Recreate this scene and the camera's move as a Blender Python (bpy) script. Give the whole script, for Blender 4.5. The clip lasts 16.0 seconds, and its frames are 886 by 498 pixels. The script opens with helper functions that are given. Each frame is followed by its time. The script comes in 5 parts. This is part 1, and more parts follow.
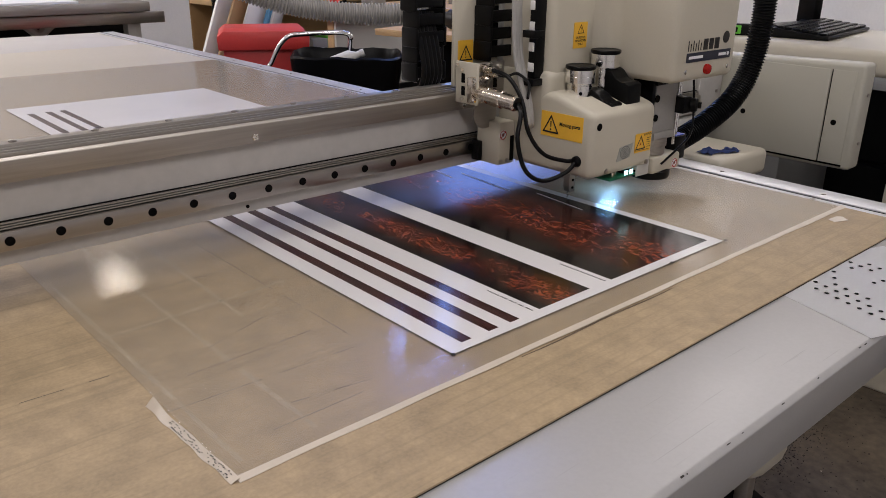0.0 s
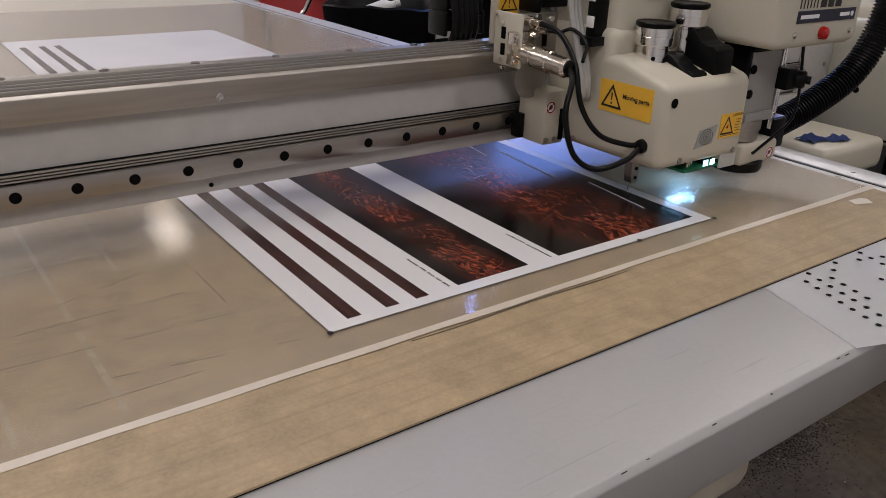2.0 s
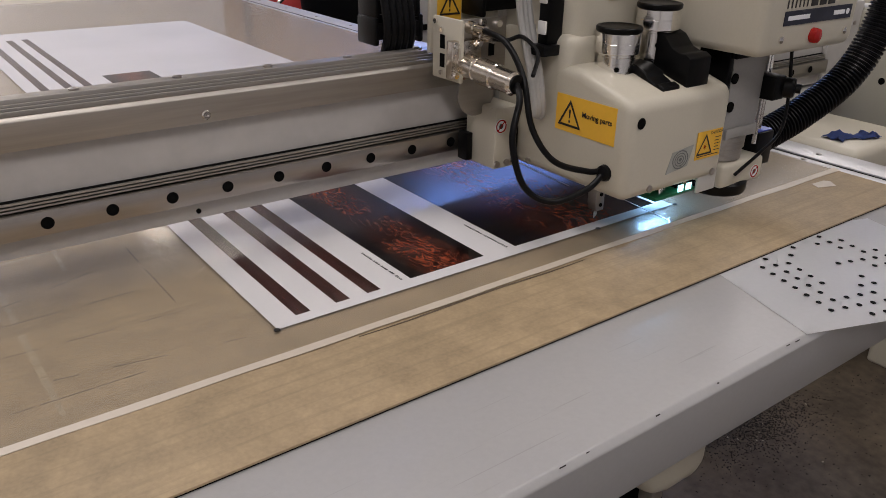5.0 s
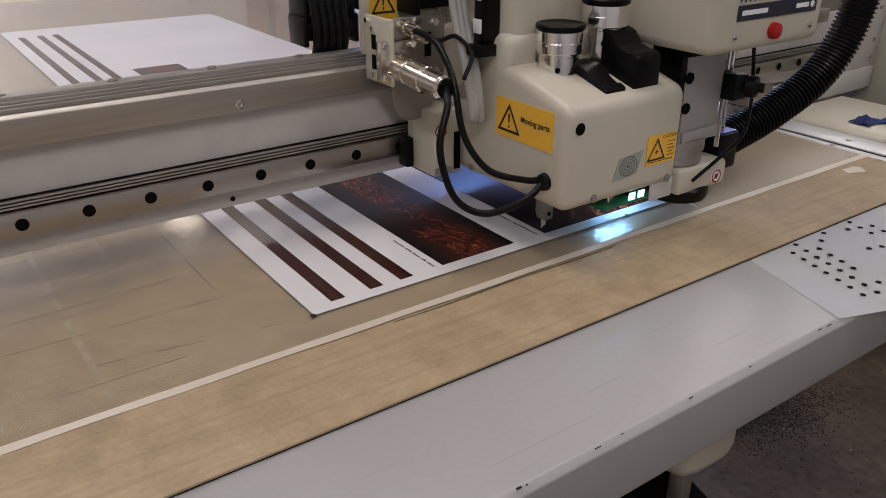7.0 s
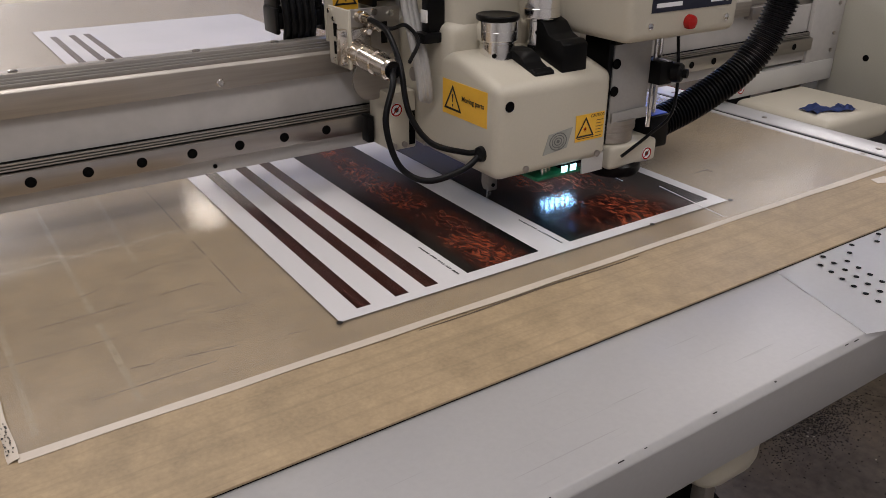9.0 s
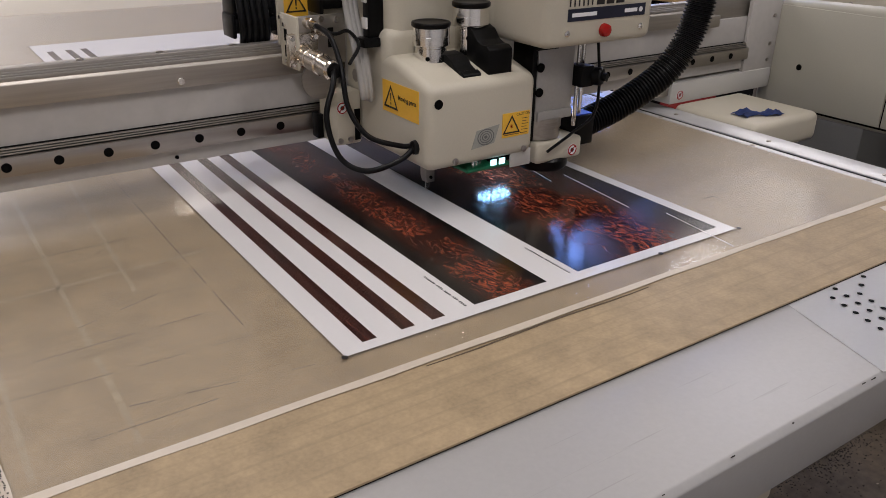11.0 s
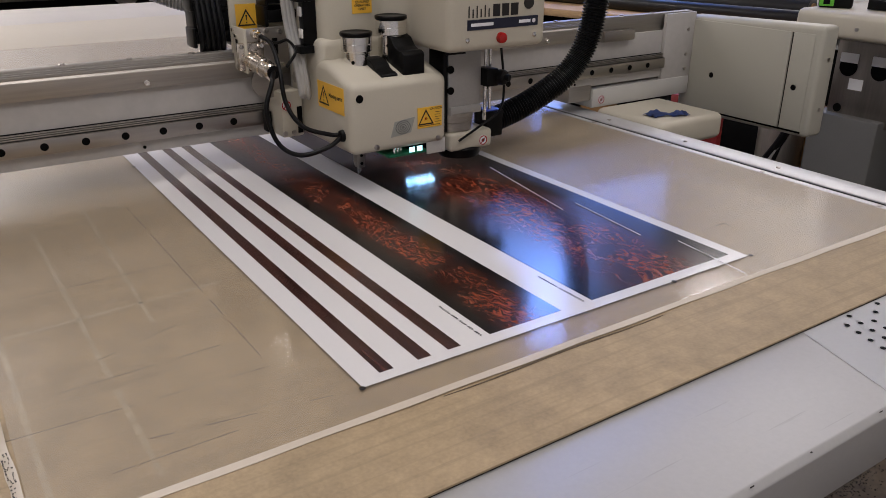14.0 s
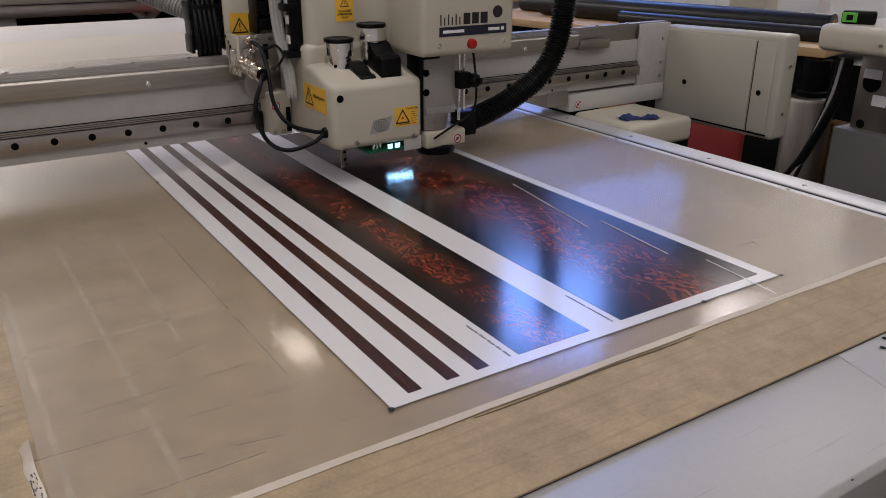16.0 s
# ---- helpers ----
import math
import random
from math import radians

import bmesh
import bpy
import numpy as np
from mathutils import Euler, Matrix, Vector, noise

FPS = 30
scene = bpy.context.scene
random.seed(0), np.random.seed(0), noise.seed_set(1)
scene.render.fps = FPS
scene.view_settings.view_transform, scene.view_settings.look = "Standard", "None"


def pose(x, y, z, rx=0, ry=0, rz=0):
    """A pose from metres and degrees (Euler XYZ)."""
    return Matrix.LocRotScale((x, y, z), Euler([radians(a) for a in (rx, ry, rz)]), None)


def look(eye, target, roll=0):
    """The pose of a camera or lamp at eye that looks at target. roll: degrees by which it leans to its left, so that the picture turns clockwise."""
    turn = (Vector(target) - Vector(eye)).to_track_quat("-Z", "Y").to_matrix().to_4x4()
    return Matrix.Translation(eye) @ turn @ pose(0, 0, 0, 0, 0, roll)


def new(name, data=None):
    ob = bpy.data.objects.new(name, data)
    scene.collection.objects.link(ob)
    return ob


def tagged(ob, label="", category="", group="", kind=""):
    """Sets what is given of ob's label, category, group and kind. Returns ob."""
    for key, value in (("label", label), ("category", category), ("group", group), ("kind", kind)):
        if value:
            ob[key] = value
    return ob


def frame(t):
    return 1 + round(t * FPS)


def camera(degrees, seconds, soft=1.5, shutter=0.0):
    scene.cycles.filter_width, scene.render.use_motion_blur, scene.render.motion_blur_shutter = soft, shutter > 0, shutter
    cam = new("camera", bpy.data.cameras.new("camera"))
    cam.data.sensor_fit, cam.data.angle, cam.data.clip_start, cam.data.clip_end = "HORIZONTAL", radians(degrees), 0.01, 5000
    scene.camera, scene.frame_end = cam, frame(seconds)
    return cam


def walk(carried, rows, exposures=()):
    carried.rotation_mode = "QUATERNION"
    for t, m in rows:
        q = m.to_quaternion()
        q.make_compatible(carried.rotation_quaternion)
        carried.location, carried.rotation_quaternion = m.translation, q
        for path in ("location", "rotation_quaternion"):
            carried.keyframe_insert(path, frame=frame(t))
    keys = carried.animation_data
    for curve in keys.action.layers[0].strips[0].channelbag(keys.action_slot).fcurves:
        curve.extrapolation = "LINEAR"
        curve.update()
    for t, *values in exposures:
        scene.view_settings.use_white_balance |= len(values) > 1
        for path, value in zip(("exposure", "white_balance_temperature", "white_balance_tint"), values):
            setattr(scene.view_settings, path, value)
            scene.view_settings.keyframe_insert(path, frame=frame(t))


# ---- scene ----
cam = camera(58.4, 16.0, soft=0.7)
PATH = [
    (0, (-0.541, -0.585, 1.333), (0.704, 0.808, 0.619), 0.7),
    (0.5, (-0.441, -0.545, 1.315), (0.797, 0.832, 0.559), 1.6),
    (1, (-0.365, -0.565, 1.288), (0.818, 0.853, 0.521), 1.8),
    (1.5, (-0.334, -0.57, 1.276), (0.802, 0.88, 0.497), 2.4),
    (2, (-0.309, -0.591, 1.28), (0.783, 0.881, 0.479), 2.1),
    (2.5, (-0.287, -0.594, 1.276), (0.805, 0.872, 0.464), 2.1),
    (3, (-0.276, -0.598, 1.278), (0.821, 0.861, 0.46), 1.9),
    (3.5, (-0.263, -0.61, 1.284), (0.826, 0.851, 0.46), 1.4),
    (4, (-0.261, -0.61, 1.285), (0.84, 0.842, 0.46), 1.2),
    (6.5, (-0.282, -0.61, 1.286), (0.784, 0.852, 0.434), 0.5),
    (7, (-0.284, -0.613, 1.286), (0.765, 0.86, 0.432), 0.2),
    (7.5, (-0.286, -0.609, 1.289), (0.754, 0.864, 0.424), 0.4),
    (8, (-0.286, -0.617, 1.288), (0.73, 0.878, 0.431), 0.1),
    (8.5, (-0.287, -0.616, 1.293), (0.716, 0.884, 0.43), 0.1),
    (11, (-0.285, -0.581, 1.311), (0.737, 0.92, 0.474), 0.8),
    (11.5, (-0.289, -0.583, 1.312), (0.743, 0.92, 0.49), 0.8),
    (12, (-0.293, -0.588, 1.314), (0.741, 0.915, 0.494), 0.7),
    (12.5, (-0.296, -0.585, 1.315), (0.743, 0.918, 0.503), 0.7),
    (13, (-0.294, -0.583, 1.318), (0.741, 0.929, 0.517), 0.6),
    (13.5, (-0.293, -0.584, 1.317), (0.734, 0.939, 0.527), 0.2),
    (14, (-0.295, -0.58, 1.32), (0.726, 0.952, 0.539), 0.2),
    (14.5, (-0.298, -0.577, 1.323), (0.716, 0.964, 0.551), 0.0),
    (15.5, (-0.303, -0.579, 1.321), (0.692, 0.988, 0.577), -0.3),
    (16, (-0.304, -0.563, 1.322), (0.697, 0.998, 0.573), 0.1),
]
walk(cam, [(t, look(eye, target, roll)) for t, eye, target, roll in PATH],
     exposures=[(0, 0.0), (0.5, -0.1), (1.5, -0.14), (2.5, -0.03), (4, 0.0), (6.5, -0.05), (8.5, -0.06), (11, -0.03), (13.5, -0.13), (15, -0.19), (16, -0.36)])

TABLE = 0.9      # height of the cutting surface

# ---------------------------------------------------------------- light
world = bpy.data.worlds.new("world")
world.use_nodes = True
world.node_tree.nodes["Background"].inputs[0].default_value = (0.75, 0.8, 0.9, 1)
world.node_tree.nodes["Background"].inputs[1].default_value = 0.15
scene.world = world
scene.view_settings.exposure = 0.0


def lamp_pose(x, y, aim):
    """Flat under the ceiling, or hung 0.22 m below it and turned towards a point."""
    if aim is None:
        return pose(x, y, CEILING)
    eye = Vector((x, y, CEILING - 0.22))
    return Matrix.Translation(eye) @ (Vector(aim) - eye).to_track_quat("-Z", "Y").to_matrix().to_4x4()


def area_lamp(x, y, sx, sy, watts, colour, aim):
    data = bpy.data.lights.new("tube_and_fill_light", "AREA")
    data.shape, data.size, data.size_y = "RECTANGLE", sx, sy
    data.energy, data.color = watts, colour
    ob = new("tube_and_fill_light", data)
    ob.matrix_world = lamp_pose(x, y, aim) @ pose(0, 0, -0.085)
    return ob


WARM, COOL, FILL_NEUTRAL = (1.0, 0.87, 0.74), (0.11, 0.29, 1.0), (1.0, 0.937, 0.95)
BED = (0.5, 0.2, 0.9)
# warm and cool lamps follow reflections; the neutral ones are unseen, added fill
LAMPS = [(1.55, 4.25, 0.20, 0.50, 7, WARM, None), (1.56, 5.95, 0.22, 0.6, 5, WARM, None), (3.12, 3.42, 0.82, 0.62, 28, COOL, BED),
         (-0.1, 0.3, 0.5, 1.3, 18, FILL_NEUTRAL, None), (-1.0, 3.4, 0.4, 1.3, 36, FILL_NEUTRAL, None), (1.5, -1.2, 0.4, 1.3, 18, FILL_NEUTRAL, None), (3.7, 0.7, 0.4, 1.4, 14, FILL_NEUTRAL, None),
         (4.5, 2.2, 0.4, 1.6, 36, FILL_NEUTRAL, None), (-1.4, -2.0, 0.4, 1.3, 46, FILL_NEUTRAL, None), (-0.6, 6.2, 0.4, 1.3, 85, FILL_NEUTRAL, None)]
CEILING = 3.3
for lx, ly, sx, sy, watts, colour, aim in LAMPS:
    area_lamp(lx, ly, sx, sy, watts, colour, aim)
# blue evening sky through the high window in the east wall
WINDOW = (5.2, 4.95, 2.82, 1.9, 0.76)             # wall face, middle along y, middle height, width, height
sky_light = bpy.data.lights.new("window_light", "AREA")
sky_light.shape, sky_light.size, sky_light.size_y = "RECTANGLE", WINDOW[4], WINDOW[3]
sky_light.energy, sky_light.color = 10, (0.22, 0.36, 1.0)
new("window_light", sky_light).matrix_world = pose(WINDOW[0] - 0.02, WINDOW[1], WINDOW[2], 0, 90, 0)


# ---------------------------------------------------------------- materials
def material(name, colour, rough=0.5, metal=0.0, vary=0.12, scale=6.0, grain=120.0, bump=0.05, spec=0.5, coat=0.0, stretch=(1, 1, 1)):
    """A surface with two scales of colour variation and a fine relief, in metres of the object's space."""
    m = bpy.data.materials.new(name)
    m.use_nodes = True
    n, l = m.node_tree.nodes, m.node_tree.links
    b = n["Principled BSDF"]
    co = n.new("ShaderNodeTexCoord")
    mp = n.new("ShaderNodeMapping")
    mp.inputs["Scale"].default_value = stretch
    l.new(co.outputs["Object"], mp.inputs[0])
    big, fine = n.new("ShaderNodeTexNoise"), n.new("ShaderNodeTexNoise")
    big.inputs["Scale"].default_value, big.inputs["Detail"].default_value = scale, 5
    fine.inputs["Scale"].default_value, fine.inputs["Detail"].default_value = grain, 3
    l.new(mp.outputs[0], big.inputs["Vector"])
    l.new(mp.outputs[0], fine.inputs["Vector"])
    mix = n.new("ShaderNodeMix")
    mix.data_type = "FLOAT"
    mix.inputs[0].default_value = 0.35
    l.new(big.outputs[0], mix.inputs[2])
    l.new(fine.outputs[0], mix.inputs[3])
    ramp = n.new("ShaderNodeValToRGB")
    ramp.color_ramp.elements[0].position, ramp.color_ramp.elements[1].position = 0.3, 0.7
    ramp.color_ramp.elements[0].color = (*[c * (1 - vary) for c in colour], 1)
    ramp.color_ramp.elements[1].color = (*[min(1, c * (1 + vary)) for c in colour], 1)
    l.new(mix.outputs[0], ramp.inputs[0])
    l.new(ramp.outputs[0], b.inputs["Base Color"])
    rr = n.new("ShaderNodeMapRange")
    rr.inputs[3].default_value, rr.inputs[4].default_value = max(0.02, rough - 0.08), min(1, rough + 0.08)
    l.new(big.outputs[0], rr.inputs[0])
    l.new(rr.outputs[0], b.inputs["Roughness"])
    b.inputs["Metallic"].default_value = metal
    b.inputs["Specular IOR Level"].default_value = spec
    b.inputs["Coat Weight"].default_value = coat
    if bump:
        bp = n.new("ShaderNodeBump")
        bp.inputs["Strength"].default_value, bp.inputs["Distance"].default_value = bump, 0.002
        l.new(fine.outputs[0], bp.inputs["Height"])
        l.new(bp.outputs[0], b.inputs["Normal"])
    return m


def glowing(name, colour, strength):
    m = bpy.data.materials.new(name)
    m.use_nodes = True
    b = m.node_tree.nodes["Principled BSDF"]
    b.inputs["Base Color"].default_value = (*colour, 1)
    b.inputs["Emission Color"].default_value = (*colour, 1)
    b.inputs["Emission Strength"].default_value = strength
    return m


def clear_sheet(name, tint, ior, rough):
    """Clear plastic sheet with a protective film: see-through, glossier at low angles."""
    m = bpy.data.materials.new(name)
    m.use_nodes = True
    n, l = m.node_tree.nodes, m.node_tree.links
    n.remove(n["Principled BSDF"])
    tr, gl, df, fr = n.new("ShaderNodeBsdfTransparent"), n.new("ShaderNodeBsdfGlossy"), n.new("ShaderNodeBsdfDiffuse"), n.new("ShaderNodeLayerWeight")
    tr.inputs[0].default_value = (*tint, 1)
    df.inputs[0].default_value = (0.7, 0.67, 0.61, 1)
    gl.inputs["Roughness"].default_value = rough
    pw, mr = n.new("ShaderNodeMath"), n.new("ShaderNodeMapRange")
    pw.operation = "POWER"
    pw.inputs[1].default_value = 5.0
    fr.inputs[0].default_value = 0.5
    mr.inputs[3].default_value, mr.inputs[4].default_value = 0.05, 0.70
    l.new(fr.outputs["Facing"], pw.inputs[0]); l.new(pw.outputs[0], mr.inputs[0])
    m1, m2 = n.new("ShaderNodeMixShader"), n.new("ShaderNodeMixShader")
    m1.inputs[0].default_value = 0.06
    haze, both = n.new("ShaderNodeBsdfGlossy"), n.new("ShaderNodeMixShader")
    haze.inputs["Roughness"].default_value = 0.36
    both.inputs[0].default_value = 0.42
    l.new(gl.outputs[0], both.inputs[1]); l.new(haze.outputs[0], both.inputs[2])
    l.new(tr.outputs[0], m1.inputs[1]); l.new(df.outputs[0], m1.inputs[2])
    l.new(mr.outputs[0], m2.inputs[0]); l.new(m1.outputs[0], m2.inputs[1]); l.new(both.outputs[0], m2.inputs[2])
    co, no, bp = n.new("ShaderNodeTexCoord"), n.new("ShaderNodeTexNoise"), n.new("ShaderNodeBump")
    no.inputs["Scale"].default_value, no.inputs["Detail"].default_value = 7, 2
    bp.inputs["Strength"].default_value, bp.inputs["Distance"].default_value = 0.08, 0.004
    l.new(co.outputs["Object"], no.inputs["Vector"]); l.new(no.outputs[0], bp.inputs["Height"]); l.new(bp.outputs[0], gl.inputs["Normal"])
    l.new(m2.outputs[0], n["Material Output"].inputs[0])
    return m


def burl_print(name, centre, width, scale, glow):
    """Printed picture of dark burled wood: near-black ground, fine red and orange figure down the middle."""
    m = bpy.data.materials.new(name)
    m.use_nodes = True
    n, l = m.node_tree.nodes, m.node_tree.links
    b = n["Principled BSDF"]
    co, mp = n.new("ShaderNodeTexCoord"), n.new("ShaderNodeMapping")
    l.new(co.outputs["Object"], mp.inputs[0])
    mp.inputs["Scale"].default_value = (1.0, 0.5, 1.0)
    warp = n.new("ShaderNodeTexNoise")
    warp.inputs["Scale"].default_value, warp.inputs["Detail"].default_value = scale * 0.16, 4
    l.new(mp.outputs[0], warp.inputs["Vector"])
    add = n.new("ShaderNodeMix"); add.data_type = "VECTOR"
    add.inputs[0].default_value = 0.05
    l.new(mp.outputs[0], add.inputs[4]); l.new(warp.outputs[1], add.inputs[5])
    fig = n.new("ShaderNodeTexNoise")
    fig.inputs["Scale"].default_value, fig.inputs["Detail"].default_value, fig.inputs["Distortion"].default_value = scale, 8, 0.7
    fig.inputs["Roughness"].default_value = 0.72
    l.new(add.outputs[1], fig.inputs["Vector"])
    ramp = n.new("ShaderNodeValToRGB")
    e = ramp.color_ramp.elements
    e[0].position, e[0].color = 0.36, (0.006, 0.004, 0.004, 1)
    e[1].position, e[1].color = 0.72, (0.45, 0.17, 0.09, 1)
    for at, tint in ((0.44, (0.025, 0.007, 0.006, 1)), (0.51, (0.10, 0.021, 0.012, 1)), (0.59, (0.30, 0.068, 0.027, 1))):
        e.new(at).color = tint
    l.new(fig.outputs[0], ramp.inputs[0])
    sep, sub, ab = n.new("ShaderNodeSeparateXYZ"), n.new("ShaderNodeMath"), n.new("ShaderNodeMath")
    l.new(co.outputs["Object"], sep.inputs[0])
    wob = n.new("ShaderNodeTexNoise"); wob.inputs["Scale"].default_value = 13.0; wob.inputs["Detail"].default_value = 5
    l.new(co.outputs["Object"], wob.inputs["Vector"])
    sub.operation = "SUBTRACT"; sub.inputs[1].default_value = centre
    l.new(sep.outputs[0], sub.inputs[0])
    ab.operation = "ABSOLUTE"; l.new(sub.outputs[0], ab.inputs[0])
    mr = n.new("ShaderNodeMapRange"); mr.interpolation_type = "SMOOTHSTEP"
    mr.inputs[1].default_value, mr.inputs[2].default_value = 0.43 * width, 0.05 * width
    mr.inputs[3].default_value, mr.inputs[4].default_value = 0.0, 1.0
    l.new(ab.outputs[0], mr.inputs[0])
    mul, mul2 = n.new("ShaderNodeMath"), n.new("ShaderNodeMath")
    mul.operation = mul2.operation = "MULTIPLY"
    wr = n.new("ShaderNodeMapRange"); wr.inputs[1].default_value, wr.inputs[2].default_value = 0.28, 0.50
    l.new(wob.outputs[0], wr.inputs[0])
    l.new(mr.outputs[0], mul.inputs[0]); l.new(wr.outputs[0], mul.inputs[1])
    mul2.inputs[1].default_value = glow
    l.new(mul.outputs[0], mul2.inputs[0])
    mix = n.new("ShaderNodeMix"); mix.data_type = "RGBA"
    mix.inputs[6].default_value = (0.006, 0.0048, 0.005, 1)
    l.new(mul2.outputs[0], mix.inputs[0]); l.new(ramp.outputs[0], mix.inputs[7])
    l.new(mix.outputs[2], b.inputs["Base Color"])
    b.inputs["Roughness"].default_value = 0.17
    return m


def streaked(name, colour, dark, rough):
    """Paper or board with long faint streaks along x."""
    m = material(name, colour, rough, vary=0.24, scale=34.0, grain=260, bump=0.2)
    n, l = m.node_tree.nodes, m.node_tree.links
    co, mp, no = n.new("ShaderNodeTexCoord"), n.new("ShaderNodeMapping"), n.new("ShaderNodeTexNoise")
    mp.inputs["Scale"].default_value = (1.6, 60, 1)
    mp.inputs["Rotation"].default_value = (0, 0, 0.01)
    l.new(co.outputs["Object"], mp.inputs[0]); l.new(mp.outputs[0], no.inputs["Vector"])
    no.inputs["Scale"].default_value, no.inputs["Detail"].default_value = 2.2, 4
    ramp = n.new("ShaderNodeValToRGB")
    ramp.color_ramp.elements[0].position, ramp.color_ramp.elements[1].position = 0.34, 0.47
    ramp.color_ramp.elements[0].color = (1, 1, 1, 1)
    ramp.color_ramp.elements[1].color = (0, 0, 0, 1)
    l.new(no.outputs[0], ramp.inputs[0])
    b = n["Principled BSDF"]
    old = b.inputs["Base Color"].links[0].from_socket
    mix = n.new("ShaderNodeMix"); mix.data_type = "RGBA"
    mix.inputs[7].default_value = (*dark, 1)
    sc = n.new("ShaderNodeMath"); sc.operation = "MULTIPLY"; sc.inputs[1].default_value = 0.42
    l.new(ramp.outputs[0], sc.inputs[0]); l.new(sc.outputs[0], mix.inputs[0]); l.new(old, mix.inputs[6])
    l.new(mix.outputs[2], b.inputs["Base Color"])
    return m


def scratched(m, colour, amount, edge=0.735):
    """Adds fine crossing scratches to a painted surface."""
    n, l = m.node_tree.nodes, m.node_tree.links
    b = n["Principled BSDF"]
    co = n.new("ShaderNodeTexCoord")
    last = b.inputs["Base Color"].links[0].from_socket
    for turn, sx, sy in ((0.6, 5, 260), (-0.35, 4, 210), (1.3, 6, 320)):
        mp, no, mr, mix = n.new("ShaderNodeMapping"), n.new("ShaderNodeTexNoise"), n.new("ShaderNodeMapRange"), n.new("ShaderNodeMix")
        mp.inputs["Rotation"].default_value, mp.inputs["Scale"].default_value = (0, 0, turn), (sx, sy, 1)
        l.new(co.outputs["Object"], mp.inputs[0]); l.new(mp.outputs[0], no.inputs["Vector"])
        no.inputs["Scale"].default_value, no.inputs["Detail"].default_value = 1.0, 2
        mr.inputs[1].default_value, mr.inputs[2].default_value, mr.inputs[4].default_value = edge, edge + 0.04, amount
        l.new(no.outputs[0], mr.inputs[0])
        mix.data_type = "RGBA"
        mix.inputs[7].default_value = (*colour, 1)
        l.new(mr.outputs[0], mix.inputs[0]); l.new(last, mix.inputs[6])
        last = mix.outputs[2]
    l.new(last, b.inputs["Base Color"])
    return m


PAINT = material("cream_machine_paint", (0.52, 0.482, 0.39), 0.42, vary=0.05, scale=5, grain=400, bump=0.06)
CABINET = material("grey_green_cabinet_paint", (0.42, 0.405, 0.34), 0.42, vary=0.06, scale=4, grain=350, bump=0.06)
PAINT_GREY = material("grey_machine_paint", (0.50, 0.49, 0.46), 0.4, vary=0.05, scale=4, grain=350, bump=0.05)
APRON = material("light_grey_scuffed_paint", (0.39, 0.384, 0.378), 0.38, vary=0.06, scale=3, grain=200, bump=0.03)
BEAM_WHITE = material("off_white_beam_paint", (0.45, 0.43, 0.405), 0.52, vary=0.1, scale=4, grain=70, bump=0.03)
scratched(APRON, (0.24, 0.23, 0.22), 0.35, 0.72)
ALU = material("brushed_aluminium", (0.43, 0.40, 0.36), 0.5, 1.0, vary=0.24, scale=8, grain=60, bump=0.03, stretch=(0.15, 4, 4))
ALU_DULL = material("dull_anodised_aluminium", (0.40, 0.375, 0.34), 0.5, 1.0, vary=0.12, scale=8, grain=80, bump=0.03, stretch=(0.2, 4, 4))
STEEL = material("ground_rail_steel", (0.42, 0.39, 0.36), 0.3, 1.0, vary=0.15, scale=10, grain=60, bump=0.02, stretch=(0.2, 3, 3))
CHROME = material("chrome", (0.85, 0.83, 0.8), 0.16, 1.0, vary=0.03, bump=0)
NICKEL = material("nickel_plated_brass", (0.66, 0.6, 0.52), 0.22, 1.0, vary=0.08, scale=30, bump=0.02)
BLACK = material("black_plastic", (0.0028, 0.0028, 0.003), 0.38, vary=0.3, scale=20, grain=300, bump=0.05, spec=0.16)
RUBBER = material("black_rubber", (0.003, 0.003, 0.0034), 0.36, vary=0.3, scale=30, grain=300, bump=0.05, spec=0.2)
EDGE_ALU = material("matt_aluminium_edge", (0.56, 0.56, 0.57), 0.40, 0.45, vary=0.08, scale=8, grain=90, bump=0.02)
# near-black for holes and slots, and for strips of painted shade
DARK = material("dark_hole_and_shade", (0.0012, 0.0012, 0.0012), 0.7, vary=0.1, bump=0, spec=0.1)
KRAFT = streaked("brown_fibre_underlay", (0.358, 0.268, 0.158), (0.24, 0.185, 0.11), 0.55)
scratched(KRAFT, (0.29, 0.225, 0.14), 0.22, 0.72)
# colour of the cut lines, and of the shade painted along the film
SCORE_AND_SHADE = material("scored_line_and_fold_shade", (0.13, 0.10, 0.065), 0.7, vary=0.3, scale=40, bump=0)
PALE_MARK = material("pale_rubbed_line", (0.40, 0.325, 0.215), 0.55, vary=0.2, scale=30, bump=0)
CRUMB = material("dark_crumb", (0.02, 0.017, 0.014), 0.8, vary=0.5, scale=30, bump=0.1)
CREAM_BOARD = material("cream_underlay_board", (0.52, 0.47, 0.37), 0.6, vary=0.05, scale=2, grain=80, bump=0.03)
GREY_CARD = material("off_white_card", (0.53, 0.50, 0.45), 0.6, vary=0.06, scale=3, grain=90, bump=0.03)
PAPER = material("white_paper", (0.80, 0.80, 0.81), 0.6, vary=0.03, scale=3, grain=200, bump=0.02)
WHITE_INK = material("white_ink", (0.68, 0.67, 0.67), 0.22, vary=0.025, scale=3, grain=200, bump=0.0)
TAPE = material("cream_edge_film", (0.56, 0.49, 0.40), 0.4, vary=0.08, scale=12, grain=120, bump=0.06)
YELLOW = material("amber_label", (0.83, 0.47, 0.045), 0.35, vary=0.05, scale=20, grain=200, bump=0.02)
INK = material("black_ink", (0.015, 0.013, 0.012), 0.45, vary=0.1, bump=0)
